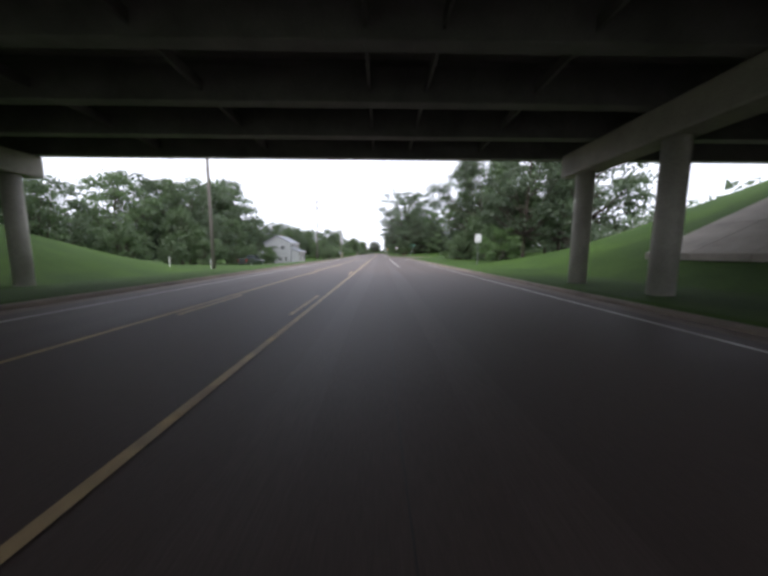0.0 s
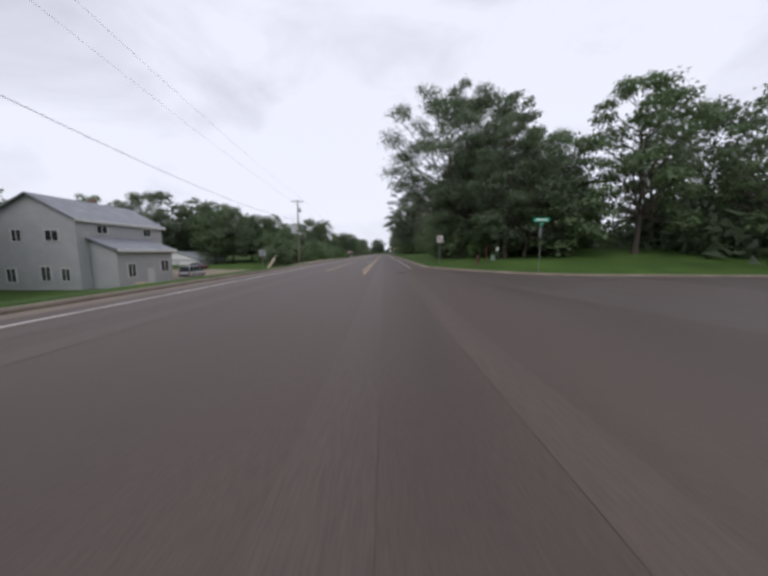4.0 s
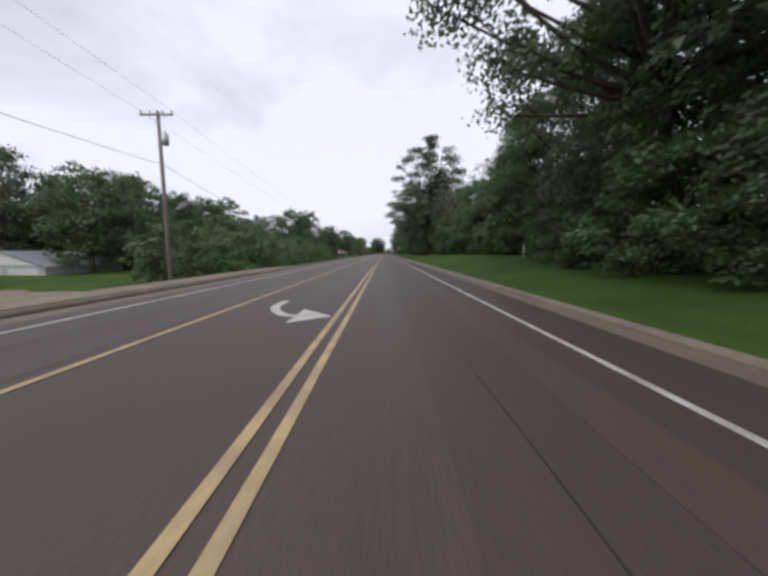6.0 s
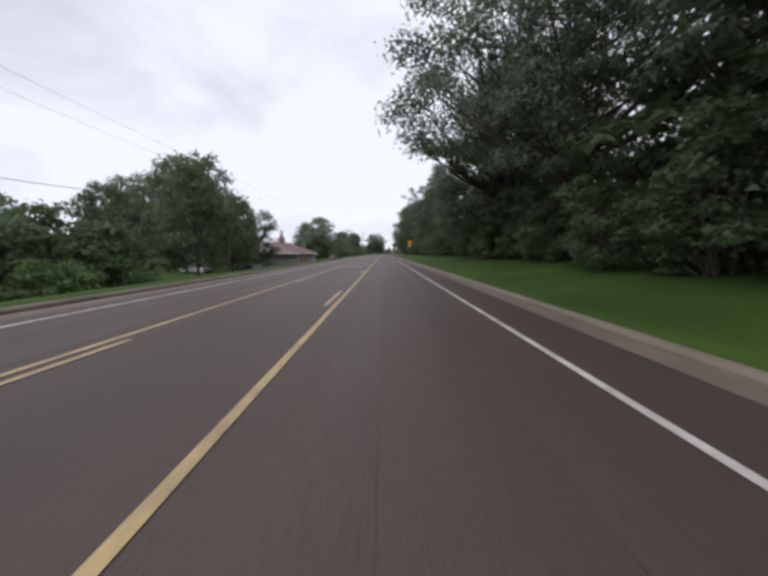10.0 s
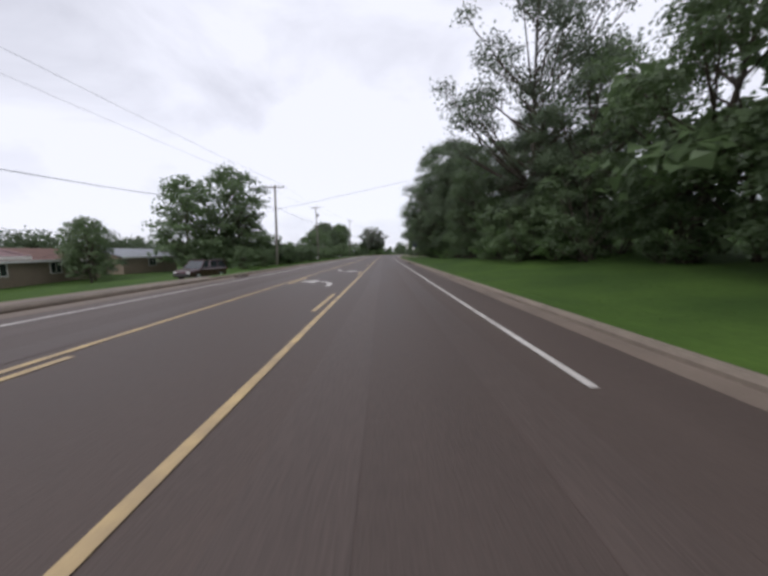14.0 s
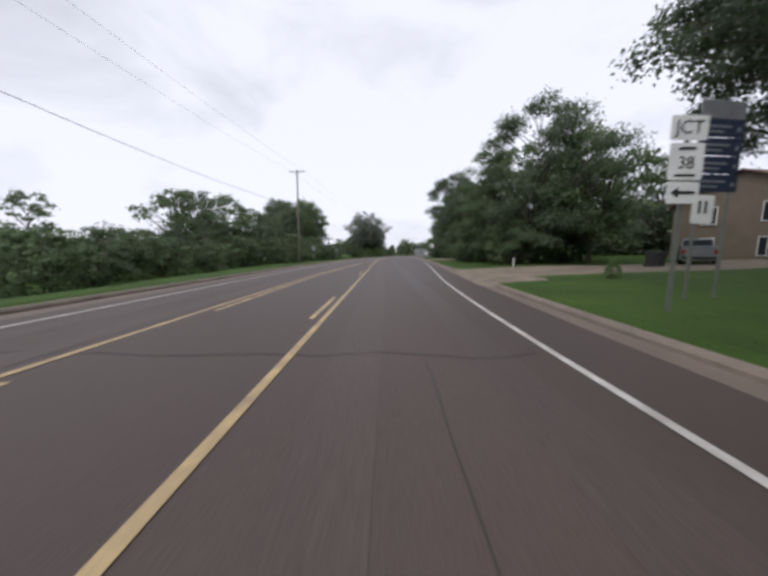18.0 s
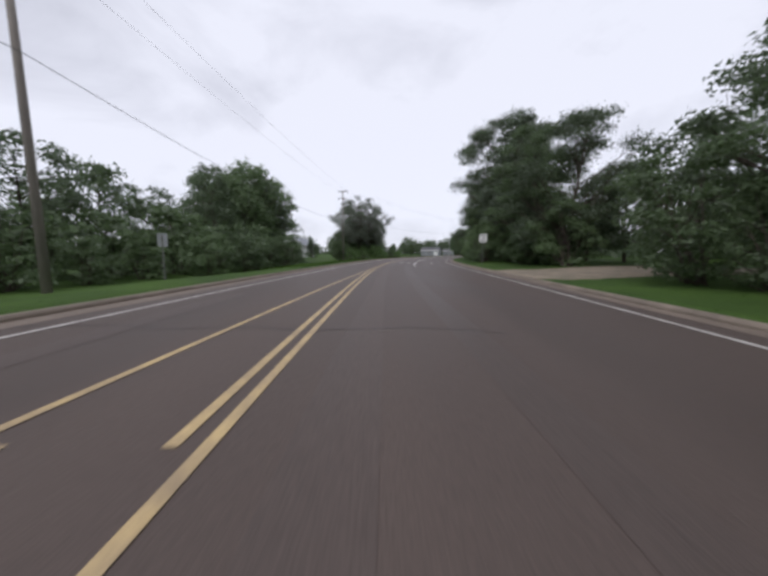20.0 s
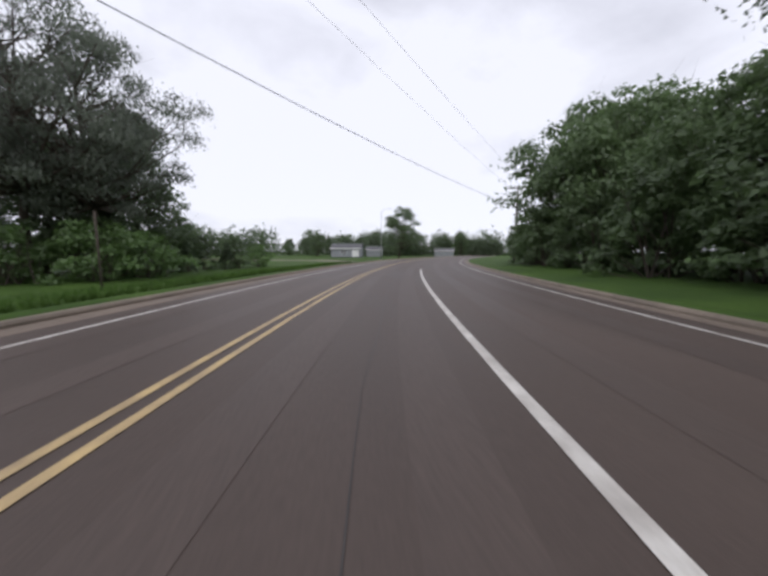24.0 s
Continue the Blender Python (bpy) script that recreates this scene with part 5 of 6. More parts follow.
for y, w in ((-2.3, 2.3), (0.1, 2.0), (2.2, 1.4)):
    window(st, SX1 + 0.03, y, 2.0, w, 1.2, "+x")
window(st, SX1 + 0.03, 7.9, 2.1, 0.5, 1.3, "+x")
part("poster", Form().box(SX1 + 0.035, SX1 + 0.09, -3.35, -1.25, 1.45, 2.55), RED_PAINT, st, "faded red advertising poster inside a white frame")
part("poster", Form().box(SX1 + 0.012, SX1 + 0.04, -6.4, -4.9, 1.5, 1.95), RED_PAINT, st, "small faded red wall sign")
part("round_sign", Form().tube([(SX1 + 0.01, -8.0, 2.2), (SX1 + 0.07, -8.0, 2.2)], [0.72, 0.72], 28), SIDING_GREY, st, "round pale wall sign")
part("sign_rim", Form().tube([(SX1 + 0.005, -8.0, 2.2), (SX1 + 0.05, -8.0, 2.2)], [0.82, 0.82], 28), BLACK_TRIM, st, "dark rim round the sign")
part("door", Form().box(SX1 + 0.012, SX1 + 0.06, 6.0, 7.1, 0.0, 2.75, 0.01), GLASS, st, "dark glazed shop door")
for y in (5.92, 7.18):
    part("door_frame", Form().box(SX1 + 0.01, SX1 + 0.08, y - 0.06, y + 0.06, 0.0, 2.84, 0.01), TRIM, st)
for y in (SY1 - 0.1, 7.5):
    part("downpipe", Form().tube([(SX1 + 0.08, y, SE - 0.1), (SX1 + 0.08, y, 0.1)], [0.05, 0.05], 8), TRIM, st, "white downpipe")
ice = thing("ice_chest", "white outdoor ice chest with two barred doors by the store", "freezer", stand(270.6, -18.9, ground_z(270.6, -18.9)) @ Matrix.Scale(1.15, 4))
part("cabinet", Form().box(-0.4, 0.4, -0.95, 0.95, 0.05, 2.05, 0.04), WHITE_PAINT, ice)
for y in (-0.46, 0.46):
    d = part("door", Form().box(0.4, 0.45, y - 0.42, y + 0.42, 0.15, 1.95, 0.02), TRIM, ice)
    bars_f = Form()
    for z in (0.5, 1.0, 1.5):
        bars_f.box(0.45, 0.46, y - 0.3, y + 0.3, z, z + 0.3)
    part("door_print", bars_f, BLACK_TRIM, d)
for s in (272.6, 275.8):
    solid("bollard", Form().tube([(0, 0, -0.3), (0, 0, 0.9), (0, 0, 0.98)], [0.08, 0.08, 0.03], 12), YELLOW_PAINT, "yellow painted steel bollard by the store", "bollard", shade=True, m=stand(s, -18.2, ground_z(s, -18.2)))

r1 = building("house", "low tan ranch house with a brown roof among trees", 290, -38, -1.9, 8)
gable(r1, -4, 4, -7, 7, -0.5, 2.3, 1.1, "y", SIDING_BROWN, BROWN_SHINGLE, lap=0.3)
for y in (-4.5, 1.0, 5.0):
    window(r1, 4.03, y, 1.5, 1.2, 1.1, "+x")
for x in (-2, 2):
    window(r1, x, -7.03, 1.5, 1.1, 1.1, "-y")
r2 = building("house", "low tan house with a grey roof behind a tree", 308, -40, -1.75, -5)
gable(r2, -4, 4, -5, 5, -0.5, 2.3, 1.1, "y", SIDING_BROWN, SHINGLE, lap=0.3)
window(r2, -1, -5.03, 1.5, 1.2, 1.1, "-y")
window(r2, 4.03, 0, 1.5, 1.3, 1.1, "+x")
b1 = building("house", "tan two-storey house with a red-brown roof beside a gravel drive", 359, 35.5, 0.75, 8)
gable(b1, -5, 6, -5, 5, -0.6, 5.2, 2.2, "x", SIDING_BROWN, BROWN_SHINGLE, lap=0.3)
for z in (1.3, 4.0):
    for x in (-3, 0.5, 3.8):
        window(b1, x, -5.03, z, 1.0, 1.4, "-y")
    for y in (-2, 2):
        window(b1, -5.03, y, z, 1.0, 1.4, "-x")
part("door", Form().box(1.6, 2.6, -5.06, -5.0, -0.3, 1.8), DOOR_PAINT, b1)


# ---- vehicles ----
def car(name, label, m, paint, L=4.8, Wd=1.85, H=1.75, van=True, pickup=False):
    """A parked car; its nose points along +y. Body lofted over the length, with glass, wheels and lamps as parts."""
    c = thing(name, label, "car", m)
    h0 = 0.28
    belt = 1.02 if van else 0.92

    def sec(y, top, wb, wt):
        return [(-wb * 0.94, y, h0), (-wb, y, h0 + 0.18), (-wb, y, top - 0.12), (-wb * 0.92, y, top), (wb * 0.92, y, top), (wb, y, top - 0.12), (wb, y, h0 + 0.18), (wb * 0.94, y, h0)]
    w = Wd / 2
    nose = L / 2
    rows = [(-nose, belt - 0.12, w * 0.86), (-nose + 0.12, belt, w * 0.96), (-nose * 0.6, belt + 0.02, w), (nose * 0.3, belt + 0.0, w), (nose * 0.62, belt - 0.06, w * 0.99), (nose - 0.14, belt - 0.2, w * 0.93), (nose, belt - 0.38, w * 0.8)]
    part("body", Form().loft([sec(y, t, a, a) for y, t, a in rows]), paint, c, shade=False)
    y0, y1 = (-nose + 0.1, nose * 0.38) if van and not pickup else ((-0.5, nose * 0.38) if pickup else (-nose * 0.62, nose * 0.34))
    top = H
    gl = [(-1, 1)]
    f = Form().loft([[(-w * 0.93, y0, belt - 0.02), (w * 0.93, y0, belt - 0.02), (w * 0.93, y1 + 0.25, belt - 0.02), (-w * 0.93, y1 + 0.25, belt - 0.02)],
                     [(-w * 0.78, y0 + 0.22, top - 0.08), (w * 0.78, y0 + 0.22, top - 0.08), (w * 0.78, y1 - 0.45, top - 0.08), (-w * 0.78, y1 - 0.45, top - 0.08)]])
    part("glasshouse", f, GLASS, c, "dark tinted glass")
    part("roof", Form().box(-w * 0.78, w * 0.78, y0 + 0.2, y1 - 0.43, top - 0.1, top, 0.04), paint, c)
    for sx in (-1, 1):
        for u in (0.0, 0.36, 0.7, 1.0):
            ya, yb = y0 + (y1 + 0.25 - y0) * u, y0 + 0.22 + (y1 - 0.45 - y0 - 0.22) * u
            part("pillar", Form().tube([(sx * w * 0.935, ya, belt - 0.03), (sx * w * 0.785, yb, top - 0.06)], [0.045, 0.04], 6), paint, c)
    for sx in (-1, 1):
        for y in (-nose * 0.6, nose * 0.62):
            wh = part("wheel", Form().tube([(sx * (w - 0.2), y, 0.33), (sx * (w - 0.17), y, 0.33), (sx * (w - 0.02), y, 0.33), (sx * (w + 0.01), y, 0.33)], [0.29, 0.33, 0.33, 0.28], 20), RUBBER, c, "black tyre", shade=False)
            part("rim", Form().tube([(sx * (w + 0.0), y, 0.33), (sx * (w + 0.025), y, 0.33)], [0.21, 0.17], 16), GALV, wh, "grey metal rim")
        part("tail_lamp", Form().box(*sorted((sx * w * 0.7, sx * w * 0.93)), -nose - 0.0, -nose + 0.13, belt - 0.3, belt - 0.02, 0.02), TAIL_RED, c, "red tail lamp")
        part("headlight", Form().box(*sorted((sx * w * 0.5, sx * w * 0.86)), nose - 0.16, nose + 0.0, belt - 0.42, belt - 0.27, 0.02), SIGN_WHITE, c, "clear headlight")
        part("mirror", Form().box(*sorted((sx * w * 0.97, sx * (w + 0.18))), y1 - 0.05, y1 + 0.05, belt, belt + 0.16, 0.02), BLACK_TRIM, c)
    for y in (-nose, nose - 0.08):
        part("bumper", Form().box(-w * 0.88, w * 0.88, y - 0.03, y + 0.11, h0 + 0.05, h0 + 0.27, 0.03), BLACK_TRIM, c)
    return c


def parked(name, label, s, off, turn, paint, **k):
    return car(name, label, stand(s, off, ground_z(s, off), turn), paint, **k)


parked("minivan", "silver minivan parked on the gravel beside the grey house", 124, -30.6, 4, SILVER_PAINT, L=4.9, H=1.95)
parked("car", "red car parked by the garage", 140, -40, 80, MAROON_PAINT, H=1.45, van=False)
parked("suv", "dark maroon wagon parked on the grass below the road", 287.5, -15.9, 172, MAROON_PAINT, L=4.9, H=1.75)
parked("car", "dark car parked under the maple trees", 231, -19.0, 60, DARK_PAINT, H=1.45, van=False)
parked("car", "pale car parked under the maple trees", 229.5, -26.5, 70, WHITE_PAINT, H=1.45, van=False)


def pickup(label, s, off, turn, paint):
    truck = parked("pickup_truck", label, s, off, turn, paint, L=5.5, Wd=1.95, H=1.85, pickup=True)
    for x in (-0.9, 0.9):
        part("bed_side", Form().box(x - 0.05, x + 0.05, -2.67, -0.55, 0.95, 1.3, 0.02), paint, truck)
    part("tailgate", Form().box(-0.9, 0.9, -2.73, -2.65, 0.6, 1.28, 0.02), paint, truck)
    part("bed_floor", Form().box(-0.84, 0.84, -2.64, -0.55, 1.03, 1.06), BLACK_TRIM, truck, "black bed liner")


pickup("grey pickup truck with an open bed on the gravel drive", 356.0, 25.0, -42, TRUCK_PAINT)
pickup("black pickup truck with an open bed under the trees", 56, -22, -12, DARK_PAINT)


# ---- small things by the road ----
hy = thing("fire_hydrant", "dull rust-red iron fire hydrant in the grass", "hydrant", stand(100.3, 9.5, ground_z(100.3, 9.5)))
part("barrel", Form().tube([(0, 0, -0.1), (0, 0, 0.06), (0, 0, 0.08), (0, 0, 0.55), (0, 0, 0.57), (0, 0, 0.62), (0, 0, 0.72), (0, 0, 0.76)], [0.16, 0.16, 0.11, 0.1, 0.14, 0.13, 0.08, 0.03], 14), HYDRANT_RED, hy, shade=True)
for a in (0, 90, 180):
    part("outlet", Form().tube([(0, 0, 0.42), (0.2 * math.cos(radians(a)), 0.2 * math.sin(radians(a)) - 0.0, 0.42)], [0.055, 0.06], 10), HYDRANT_RED, hy)
part("cap_nut", Form().tube([(0, 0, 0.75), (0, 0, 0.82)], [0.03, 0.025], 5), HYDRANT_RED, hy)

mk = thing("utility_marker", "green utility pedestal with a small white sign in the grass", "utility box", stand(104, 12.3, ground_z(104, 12.3)))
part("pedestal", Form().box(-0.35, 0.0, -0.15, 0.15, -0.1, 0.45, 0.03), PEDESTAL, mk)
part("marker_panel", Form().box(0.1, 0.35, -0.01, 0.01, 0.9, 1.25), SIGN_WHITE, mk)
part("marker_post", Form().tube([(0.22, 0.02, -0.2), (0.22, 0.02, 1.25)], [0.02, 0.02], 6), POST_GREEN, mk)
for s, o, hgt, mt, lab in ((101.2, 10.5, 1.5, HYDRANT_RED, "tall rust-red hydrant marker stake"), (137, 12.8, 1.1, SIGN_WHITE, "white marker stake in the grass"), (131, -13.2, 1.0, SIGN_WHITE, "white marker stake in the grass"),
                           (309, -9.6, 0.7, SIGN_WHITE, "pale marker post by the kerb"), (335, -9.6, 0.8, SIGN_WHITE, "pale marker post by the kerb"), (356.3, 11.3, 0.8, SIGN_WHITE, "white marker post by the drive"),
                           (30, -15, 0.9, SIGN_WHITE, "pale marker post in the grass"), (27, -17, 0.9, SIGN_WHITE, "pale marker post in the grass")):
    solid("marker_post", Form().box(-0.045, 0.045, -0.015, 0.015, -0.2, hgt, 0.008), mt, lab, "marker post", m=stand(s, o, ground_z(s, o)))

bd = thing("leaning_board", "long pale board leaning over a debris heap at the roadside", "board", stand(110.2, -12.6, ground_z(110.2, -12.6)) @ Matrix.Scale(1.1, 4))
part("board", Form().box(-0.13, 0.13, -0.03, 0.03, 0, 2.1, 0.01), PLYWOOD, bd, m=pose(-0.5, 0, -0.05, 0, 32, 15))
part("batten", Form().box(-0.04, 0.04, 0.03, 0.09, 0.1, 2.4), PLYWOOD, bd, m=pose(-0.5, 0, -0.05, 0, 32, 15))
rg = random.Random(3)
for i in range(16):
    part("debris_chunk", Form().box(-0.2, 0.2, -0.12, 0.12, -0.1, 0.12, 0.02), DIRT, bd, m=pose(rg.uniform(0.2, 1.6), rg.uniform(-0.8, 0.8), rg.uniform(0, 0.3), rg.uniform(0, 360), rg.uniform(0, 360), rg.uniform(0, 360)) @ Matrix.Scale(rg.uniform(0.5, 1.2), 4))
pl = thing("pallet_stack", "stack of bare wooden pallets against the house", "pallets", stand(106.5, -24.8, ground_z(106.5, -24.8)))
for k in range(5):
    f = Form()
    for x in (-0.5, -0.25, 0, 0.25, 0.5):
        f.box(x - 0.05, x + 0.05, -0.6, 0.6, 0.11, 0.13)
    for y in (-0.55, 0, 0.55):
        f.box(-0.55, 0.55, y - 0.05, y + 0.05, 0.0, 0.11)
    part("pallet", f, PLYWOOD, pl, m=pose(0, 0, -0.05 + 0.14 * k))
for s, o, k in ((44.6, -14.6, 1.2), (45.6, -14.3, 0.8), (47.0, -14.9, 0.9), (48.2, -14.4, 1.1), (49.5, -15.2, 0.8), (50.6, -14.7, 1.0), (52.1, -15.4, 1.3), (58.5, -15.6, 0.9)):
    solid("stone", Form().box(-0.16, 0.16, -0.12, 0.12, -0.08, 0.1, 0.05), CONCRETE, "pale lump of broken concrete lying in the grass", "rubble", group="lumps of broken concrete",
          m=stand(s, o, ground_z(s, o)) @ pose(0, 0, 0, rg.uniform(-15, 15), rg.uniform(-15, 15), rg.uniform(0, 360)) @ Matrix.Scale(k, 4))
solid("short_pole", Form().tube([(0, 0, -0.4), (0, 0, 2), (0, 0, 3.6)], [0.055, 0.05, 0.045], 10), BARK, "short dark wooden pole on the verge", "post", shade=True, m=stand(457, -11.5, ground_z(457, -11.5)))
cover = thing("access_cover", "dark iron access cover set in the asphalt", "manhole cover", stand(94.7, 2.57, 0.0))
part("frame", Form().tube([(0, 0, -0.1), (0, 0, 0.006)], [0.4, 0.4], 28), CAST_IRON, cover)
part("lid", Form().tube([(0, 0, -0.05), (0, 0, 0.012)], [0.35, 0.35], 28), CAST_IRON, cover, "dark cast iron lid")
for s, o, tr in ((354.0, 20.0, 10), (354.4, 20.8, -5)):
    wb = thing("wheeled_bin", "dark plastic wheeled rubbish bin by the drive", "rubbish bin", stand(s, o, ground_z(s, o) + 0.05, tr), group="bins by the drive")
    part("bin_body", Form().loft([[(a * w, b * d, z) for a, b in SQ] for w, d, z in ((0.22, 0.24, 0.04), (0.29, 0.34, 0.95))]), BLACK_TRIM, wb)
    part("lid", Form().box(-0.31, 0.31, -0.37, 0.37, 0.95, 1.02, 0.02), BLACK_TRIM, wb)
    for x in (-0.27, 0.27):
        part("wheel", Form().tube([(x - 0.03, 0.26, 0.1), (x + 0.03, 0.26, 0.1)], [0.1, 0.1], 12), BLACK_TRIM, wb)
# clods of mud in the gutter
for s, o, k in ((296.5, 4.9, 1.0), (300.5, 4.9, 0.8), (276, -6.7, 1.1)):
    f = Form()
    for i in range(14):
        f.box(-0.12, 0.12, -0.1, 0.1, -0.03, 0.06, 0.02, m=pose(rg.uniform(-0.3, 0.3) * k, rg.uniform(-0.6, 0.6) * k, 0.01, rg.uniform(-20, 20), rg.uniform(-20, 20), rg.uniform(0, 360)) @ Matrix.Scale(rg.uniform(0.4, 1.1), 4))
    solid("mud_clods", f, BARK, "dark clods of mud lying in the gutter", "debris", kind="stuff", m=stand(s, o, 0.0))

# gravel drive and yard pads
def pad(name, label, s0, s1, o0, o1, mat, lift=0.075):
    f = Form()
    n, k = 10, 24
    for i in range(n + 1):
        for j in range(k + 1):
            u = i / n * 2 - 1
            s = (s0 + s1) / 2 + (s1 - s0) / 2 * u * (0.92 + 0.14 * noise.noise(Vector((j * 1.7, math.copysign(3, u), s0))))
            o = o0 + (o1 - o0) * j / k
            f.v.append(tuple(at(s, o, ground_z(s, o) + lift * (1 - abs(u) ** 4) * min(1.0, 0.15 + j / 3, 0.15 + (k - j) / 3) - 0.05 * abs(u) ** 8)))
    f.f = [(i * (k + 1) + j, i * (k + 1) + j + 1, (i + 1) * (k + 1) + j + 1, (i + 1) * (k + 1) + j) for i in range(n) for j in range(k)]
    return solid(name, f, mat, label, "driveway", kind="structure")


pad("drive_1", "sandy gravel drive leading to the tan house", 348.2, 358.5, 7.0, 30, DIRT)
pad("drive_2", "worn gravel yard beside the grey house", 104, 143, -46, -7.35, DIRT, 0.2)
pad("drive_3", "pale concrete forecourt along the store", 250, 278, -19.4, -7.4, GUTTER)
pad("drive_5", "pale gravel lane crossing the far field", 503, 509, -75, -14, GUTTER)
pad("drive_4", "second sandy gravel drive through the verge", 384, 395, 9.05, 24, DIRT)

# grass blades on the near verges
GR = np.random.default_rng(11)


def blades(name, n, s_range, d_range, side, tall=0.05, words="short blades of green roadside grass"):
    s = GR.uniform(*s_range, n)
    d = d_range[0] + (d_range[1] - d_range[0]) * GR.random(n) ** 3.0
    vs, fs = [], []
    for i in range(n):
        si = float(s[i])
        o = kerb_right(si) + 0.2 + d[i] if side > 0 else kerb_left(si) - 0.2 - d[i]
        if on_side_road(si, o) or 348 < si < 359.5 or (side < 0 and (250 < si < 278 or 104 < si < 143)):
            continue
        p = at(si, o, ground_z(si, o) - 0.01)
        a, l = GR.uniform(0, 6.28), GR.uniform(0.4 * tall, tall)
        dx, dy = math.cos(a) * 0.02, math.sin(a) * 0.02
        lx, ly = -math.sin(a) * GR.uniform(0.06, 0.12), math.cos(a) * GR.uniform(0.06, 0.12)
        k = len(vs)
        vs += [(p.x - dx, p.y - dy, p.z), (p.x + dx, p.y + dy, p.z), (p.x + lx, p.y + ly, p.z + l)]
        fs.append((k, k + 1, k + 2))
    me = bpy.data.meshes.new(name)
    me.from_pydata(vs, [], fs)
    me.materials.append(BLADE)
    tagged(new(name, me), words, "grass", kind="stuff")


blades("grass_right", 40000, (0, 445), (0, 4), 1)
blades("grass_left", 20000, (0, 445), (0, 3), -1)
blades("tall_grass", 26000, (396, 482), (1.0, 11), -1, 0.28, "long rough grass along the verge")
blades("tall_grass", 9000, (283, 330), (1.5, 9), -1, 0.22, "long rough grass along the verge")

# ---- far side of the bend ----

for s, off, h, k, w in ((463, -23.8, 20, "willow", 1.15), (466, -21.6, 17.5, "willow", 0.95), (467, -29.0, 18, "willow", 1.0), (467, -26.5, 11.5, "maple", 0.9), (468.5, -22, 12, "oak", 0.8), (472, -23, 9, "maple", 0.9), (464, -33.5, 9, "maple", 0.9), (470, -31, 9.5, "oak", 1), (463, -31.5, 9.5, "ash", 1), (463, -30, 7, "thicket", 1), (466.5, -21.5, 4.6, "thicket", 1), (463, -18.8, 4.2, "shrub", 1.1), (460.5, -21, 3.8, "shrub", 1.1), (466, -17.8, 3.8, "shrub", 1.1), (459.5, -24, 3.8, "shrub", 1), (441.5, -16.8, 3.4, "shrub", 1),
                        (470, -22, 4.6, "thicket", 1), (475, -21, 4.2, "thicket", 1), (478, -19.5, 3.8, "thicket", 1), (462, -25, 4.2, "thicket", 1), (482, -19, 3.2, "shrub", 1), (466, -45.5, 7.2, "spruce", 1), (466, -53, 5.2, "spruce", 1),
                        (471, -19.5, 3.6, "spruce", 1), (475.5, -19, 3.2, "spruce", 1)):
    tree(k, s, off, h, w)


def placed(name, label, x, y, z, turn, category="house"):
    return thing(name, label, category, pose(x, y, z, 0, 0, turn))


w1 = placed("house", "white two-storey farmhouse with a grey roof beyond trees", -34.5, 500, -0.9, -14)
gable(w1, -3.8, 3.8, -4.5, 4.5, -0.5, 5.2, 2.9, "y", SIDING_WHITE, SHINGLE, lap=0.3)
gable(w1, -9.5, -3.8, -2.0, 4.0, -0.5, 4.4, 2.2, "x", SIDING_WHITE, SHINGLE, lap=0.3)
window(w1, 0, -4.53, 5.0, 0.9, 1.5, "-y")
window(w1, -0.2, -4.53, 1.7, 2.6, 1.3, "-y")
for y in (-2, 2):
    window(w1, 3.83, y, 1.7, 1.0, 1.4, "+x")
    window(w1, 3.83, y, 4.6, 0.9, 1.3, "+x")
window(w1, -6.5, -2.03, 1.7, 1.2, 1.3, "-y")
part("porch_roof", Form().prism([(-9.6, 2.6), (-3.7, 2.6), (-3.7, 2.75), (-9.6, 2.75)], "y", -4.2, -2.0), SHINGLE, w1)
for x in (-9.3, -6.5, -3.95):
    part("porch_post", Form().box(x - 0.07, x + 0.07, -4.1, -3.96, -0.4, 2.6), TRIM, w1)
w2 = placed("house", "long low white house with a pale metal roof", -62, 517, -1.3, -24)
gable(w2, -9.5, 9.5, -5, 5, -0.5, 3.4, 2.2, "x", SIDING_WHITE, PALE_METAL_ROOF, lap=0.3)
for x in (-6, -4, -2, 0, 2, 4, 6):
    window(w2, x, -5.03, 1.9, 0.8, 1.1, "-y")
w3 = placed("house", "low grey ranch house far beyond the bend", 31, 552, 0.2, -20)
gable(w3, -6.5, 4.0, -4, 4, -0.5, 2.6, 1.6, "x", SIDING_DARK, DARK_SHINGLE)
window(w3, -2, -4.03, 1.4, 1.6, 1.0, "-y")
part("garage_door", Form().box(1.0, 3.4, -4.06, -4.0, -0.3, 1.9), DOOR_PAINT, w3)
w4 = placed("shed", "grey shed with a shingle roof far beyond the bend", 42, 560, 0.2, -20)
gable(w4, -3, 3, -3, 3, -0.4, 2.2, 1.2, "x", SIDING_DARK, DARK_SHINGLE)
w5 = placed("shed", "low tan shed far beyond the bend", 74, 562, 0.2, -30)
gable(w5, -4, 4, -3, 3, -0.4, 2.0, 1.0, "x", SIDING_DARK, DARK_SHINGLE)
lamp = thing("street_lamp", "tall grey street lamp with a curved arm", "street lamp", pose(35, 526, -0.1, 0, 0, 0))
part("mast", Form().tube([(0, 0, -0.5), (0, 0, 6), (0, 0, 13)], [0.14, 0.11, 0.07], 10), GALV, lamp, shade=True)
part("arm", Form().tube([(0, 0, 12.8), (0.8, 0, 13.6), (2.4, 0, 13.9)], [0.05, 0.045, 0.04], 8), GALV, lamp)
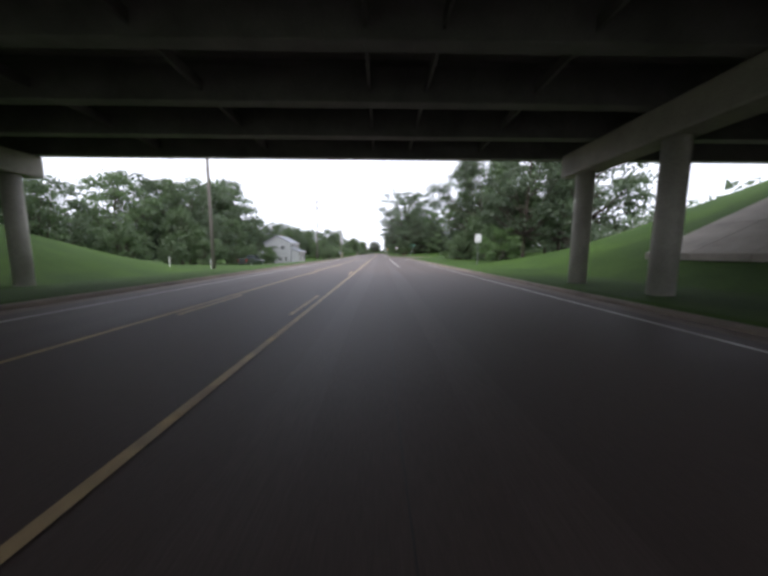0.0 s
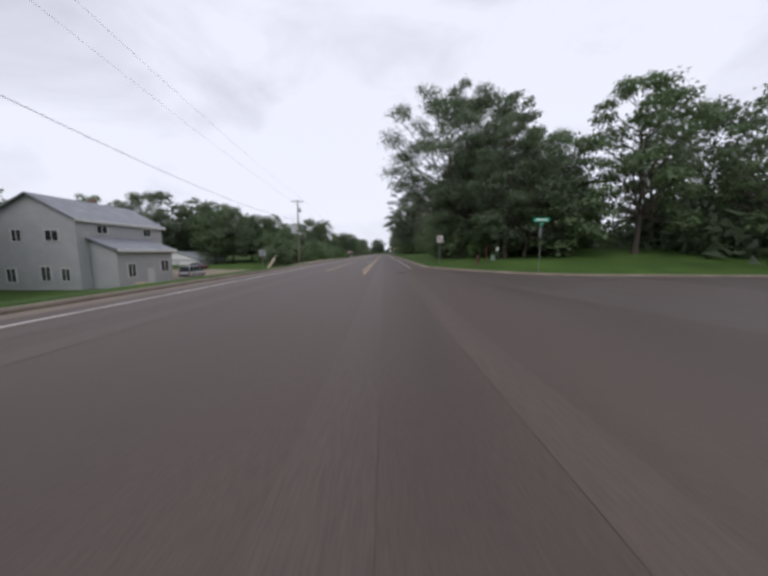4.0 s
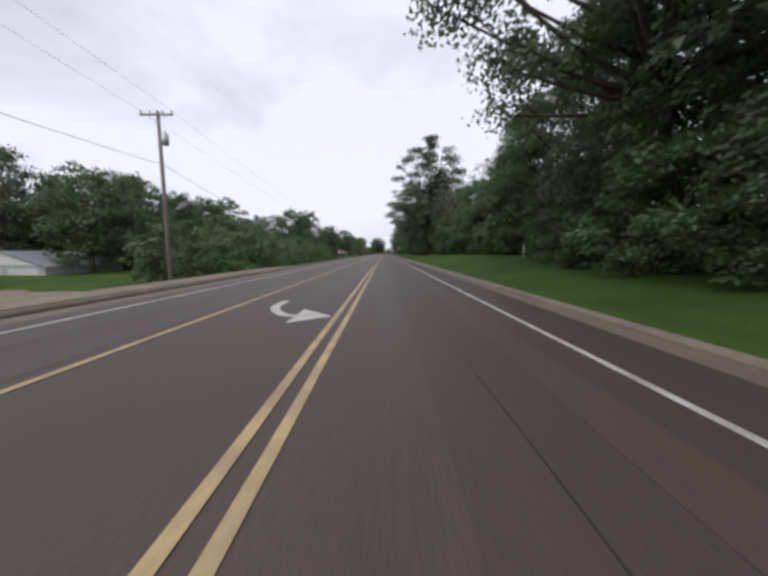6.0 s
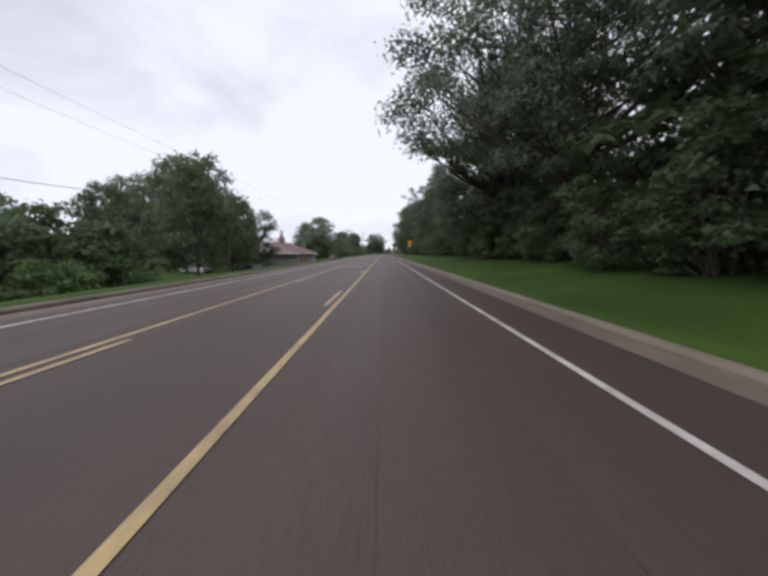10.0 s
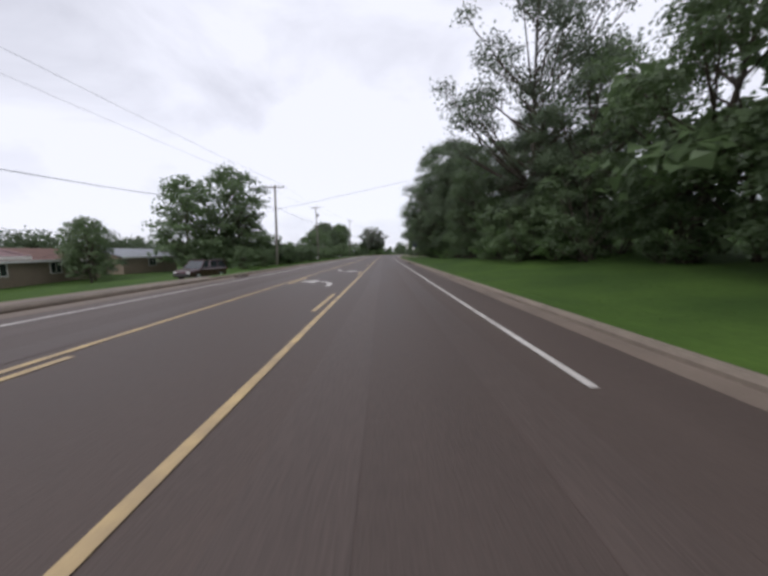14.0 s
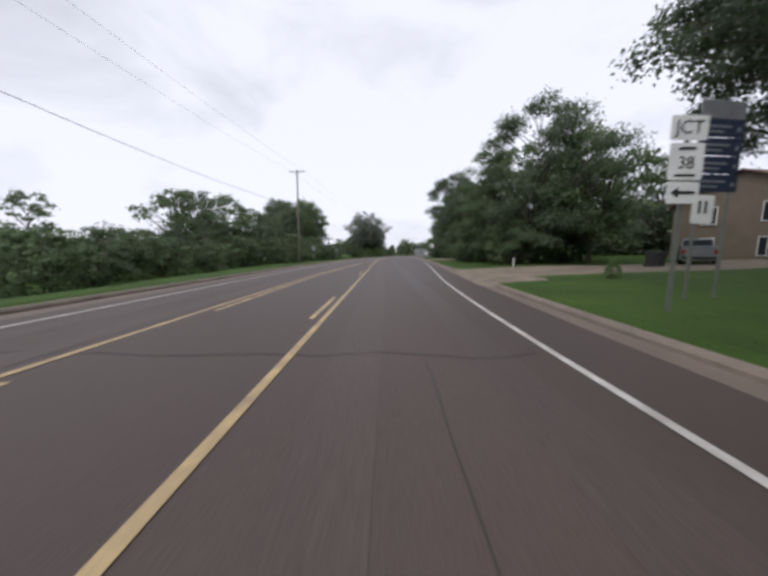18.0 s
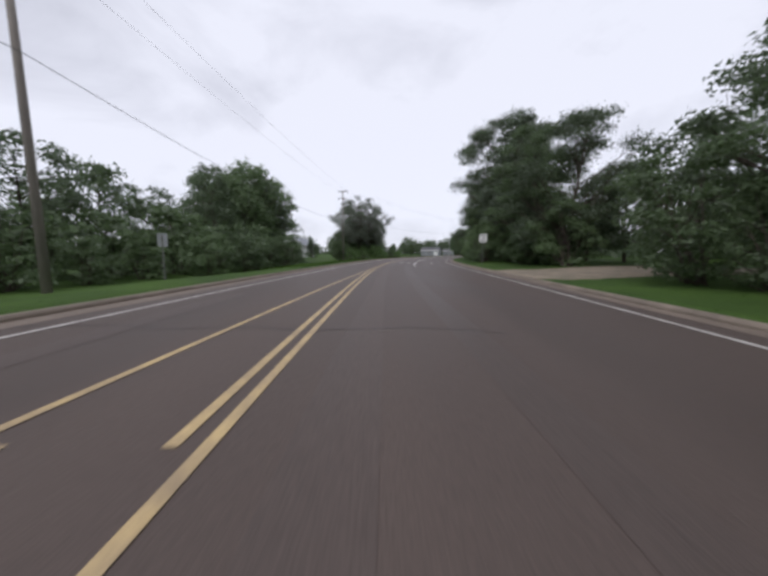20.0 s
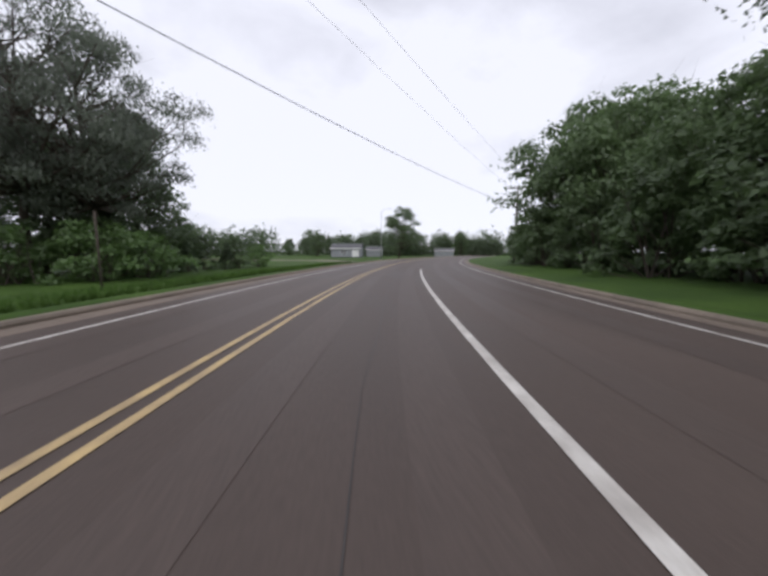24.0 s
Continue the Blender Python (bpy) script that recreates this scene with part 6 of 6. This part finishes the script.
part("head", Form().box(2.2, 3.0, -0.15, 0.15, 13.82, 13.98, 0.03), GALV, lamp)
for x, y, h, k in ((38.3, 519.5, 13.5, "maple"), (64, 590, 11, "maple"), (90, 575, 12, "maple"), (20, 566, 9, "maple")):
    e = tree(k, 0, 0, h)
    e.matrix_basis = pose(x, y, 0, 0, 0, 40) @ Matrix.Scale(h / KINDS[k][0], 4)


def far_woods(name, pts, h, depth, n, size, seed, mat=LEAF[0]):
    """A distant belt of trees along (x, y) points: leaf sprays heaped into uneven rounded crowns."""
    rng = np.random.default_rng(seed)
    p = np.array(pts, float)
    seg = np.concatenate([[0], np.cumsum(np.hypot(*np.diff(p, axis=0).T))])
    crowns = int(seg[-1] / (h * 0.26)) + 2
    u = rng.uniform(0, seg[-1], crowns)
    cx, cy = np.interp(u, seg, p[:, 0]) + rng.normal(0, depth, crowns), np.interp(u, seg, p[:, 1]) + rng.normal(0, depth, crowns)
    ch = h * rng.uniform(0.6, 1.15, crowns)
    cr = ch * rng.uniform(0.3, 0.45, crowns)
    k = rng.integers(0, crowns, n)
    q = rng.normal(0, 1, (n, 3))
    q /= np.linalg.norm(q, axis=1)[:, None]
    rad = rng.random(n) ** 0.3
    lump = 1 + 0.25 * np.sin(q[:, 0] * 5 + k) * np.cos(q[:, 1] * 4 + 2 * k)
    pos = np.stack([cx[k] + q[:, 0] * cr[k] * rad * lump, cy[k] + q[:, 1] * cr[k] * rad * lump, ch[k] * 0.5 + q[:, 2] * ch[k] * 0.5 * rad * lump], 1)
    low = rng.random(n) < 0.22
    t = rng.uniform(0, seg[-1], n)
    under = np.stack([np.interp(t, seg, p[:, 0]) + rng.normal(0, depth, n), np.interp(t, seg, p[:, 1]) + rng.normal(0, depth, n), rng.random(n) ** 1.3 * h * 0.42], 1)
    pos[low] = under[low]
    pos[:, 2] = np.maximum(pos[:, 2], 0.1)
    a, b = rng.normal(0, size, (n, 3)), rng.normal(0, size, (n, 3))
    tri = np.stack([pos - a * 0.5, pos + a * 0.5, pos + b], 1).reshape(-1, 3)
    me = bpy.data.meshes.new(name)
    me.vertices.add(n * 3)
    me.vertices.foreach_set("co", tri.astype(np.float32).ravel())
    me.loops.add(n * 3)
    me.loops.foreach_set("vertex_index", np.arange(n * 3, dtype=np.int32))
    me.polygons.add(n)
    me.polygons.foreach_set("loop_start", np.arange(0, n * 3, 3, dtype=np.int32))
    me.materials.append(mat)
    me.update(calc_edges=True)
    tagged(new(name, me), "distant belt of dark green trees", "woods", kind="stuff")


far_woods("far_woods_left", [(-62, -40), (-62, 60), (-90, 110), (-92, 165), (-72, 235)], 11, 4, 26000, 0.55, 1)
far_woods("far_woods_field", [(-75, 240), (-95, 330), (-110, 420), (-160, 500), (-90, 545)], 7, 4, 32000, 0.6, 2)
far_woods("far_woods_ahead", [(-150, 560), (-60, 600), (20, 610), (90, 620), (160, 600)], 13, 6, 60000, 0.65, 3)
far_woods("far_woods_bend", [(34, 570), (60, 600), (100, 585), (130, 560), (150, 540)], 12, 3, 22000, 0.55, 4)
far_woods("far_woods_right", [(34, 100), (31, 160), (31, 260), (31, 322)], 7.5, 2.0, 22000, 0.5, 5)
far_woods("far_woods_corner", [(24, 113), (36, 110), (52, 106), (78, 103)], 11, 2.5, 22000, 0.4, 9)
far_woods("far_woods_garage", [(-104, 150), (-82, 172), (-56, 184)], 13, 2.5, 16000, 0.5, 10)
far_woods("far_woods_bank", [(-42, 8), (-37, 40), (-38, 84)], 6, 2.0, 12000, 0.4, 12)
far_woods("far_woods_hill", [(52, -20), (50, 40), (58, 74)], 10, 3, 12000, 0.5, 6)
far_woods("far_woods_side", [(90, 78), (88, 95), (60, 112), (40, 118)], 14, 3, 14000, 0.5, 7)
far_woods("far_woods_drive", [(50, 345), (46, 372), (38, 400), (44, 440)], 11, 3, 26000, 0.55, 8)
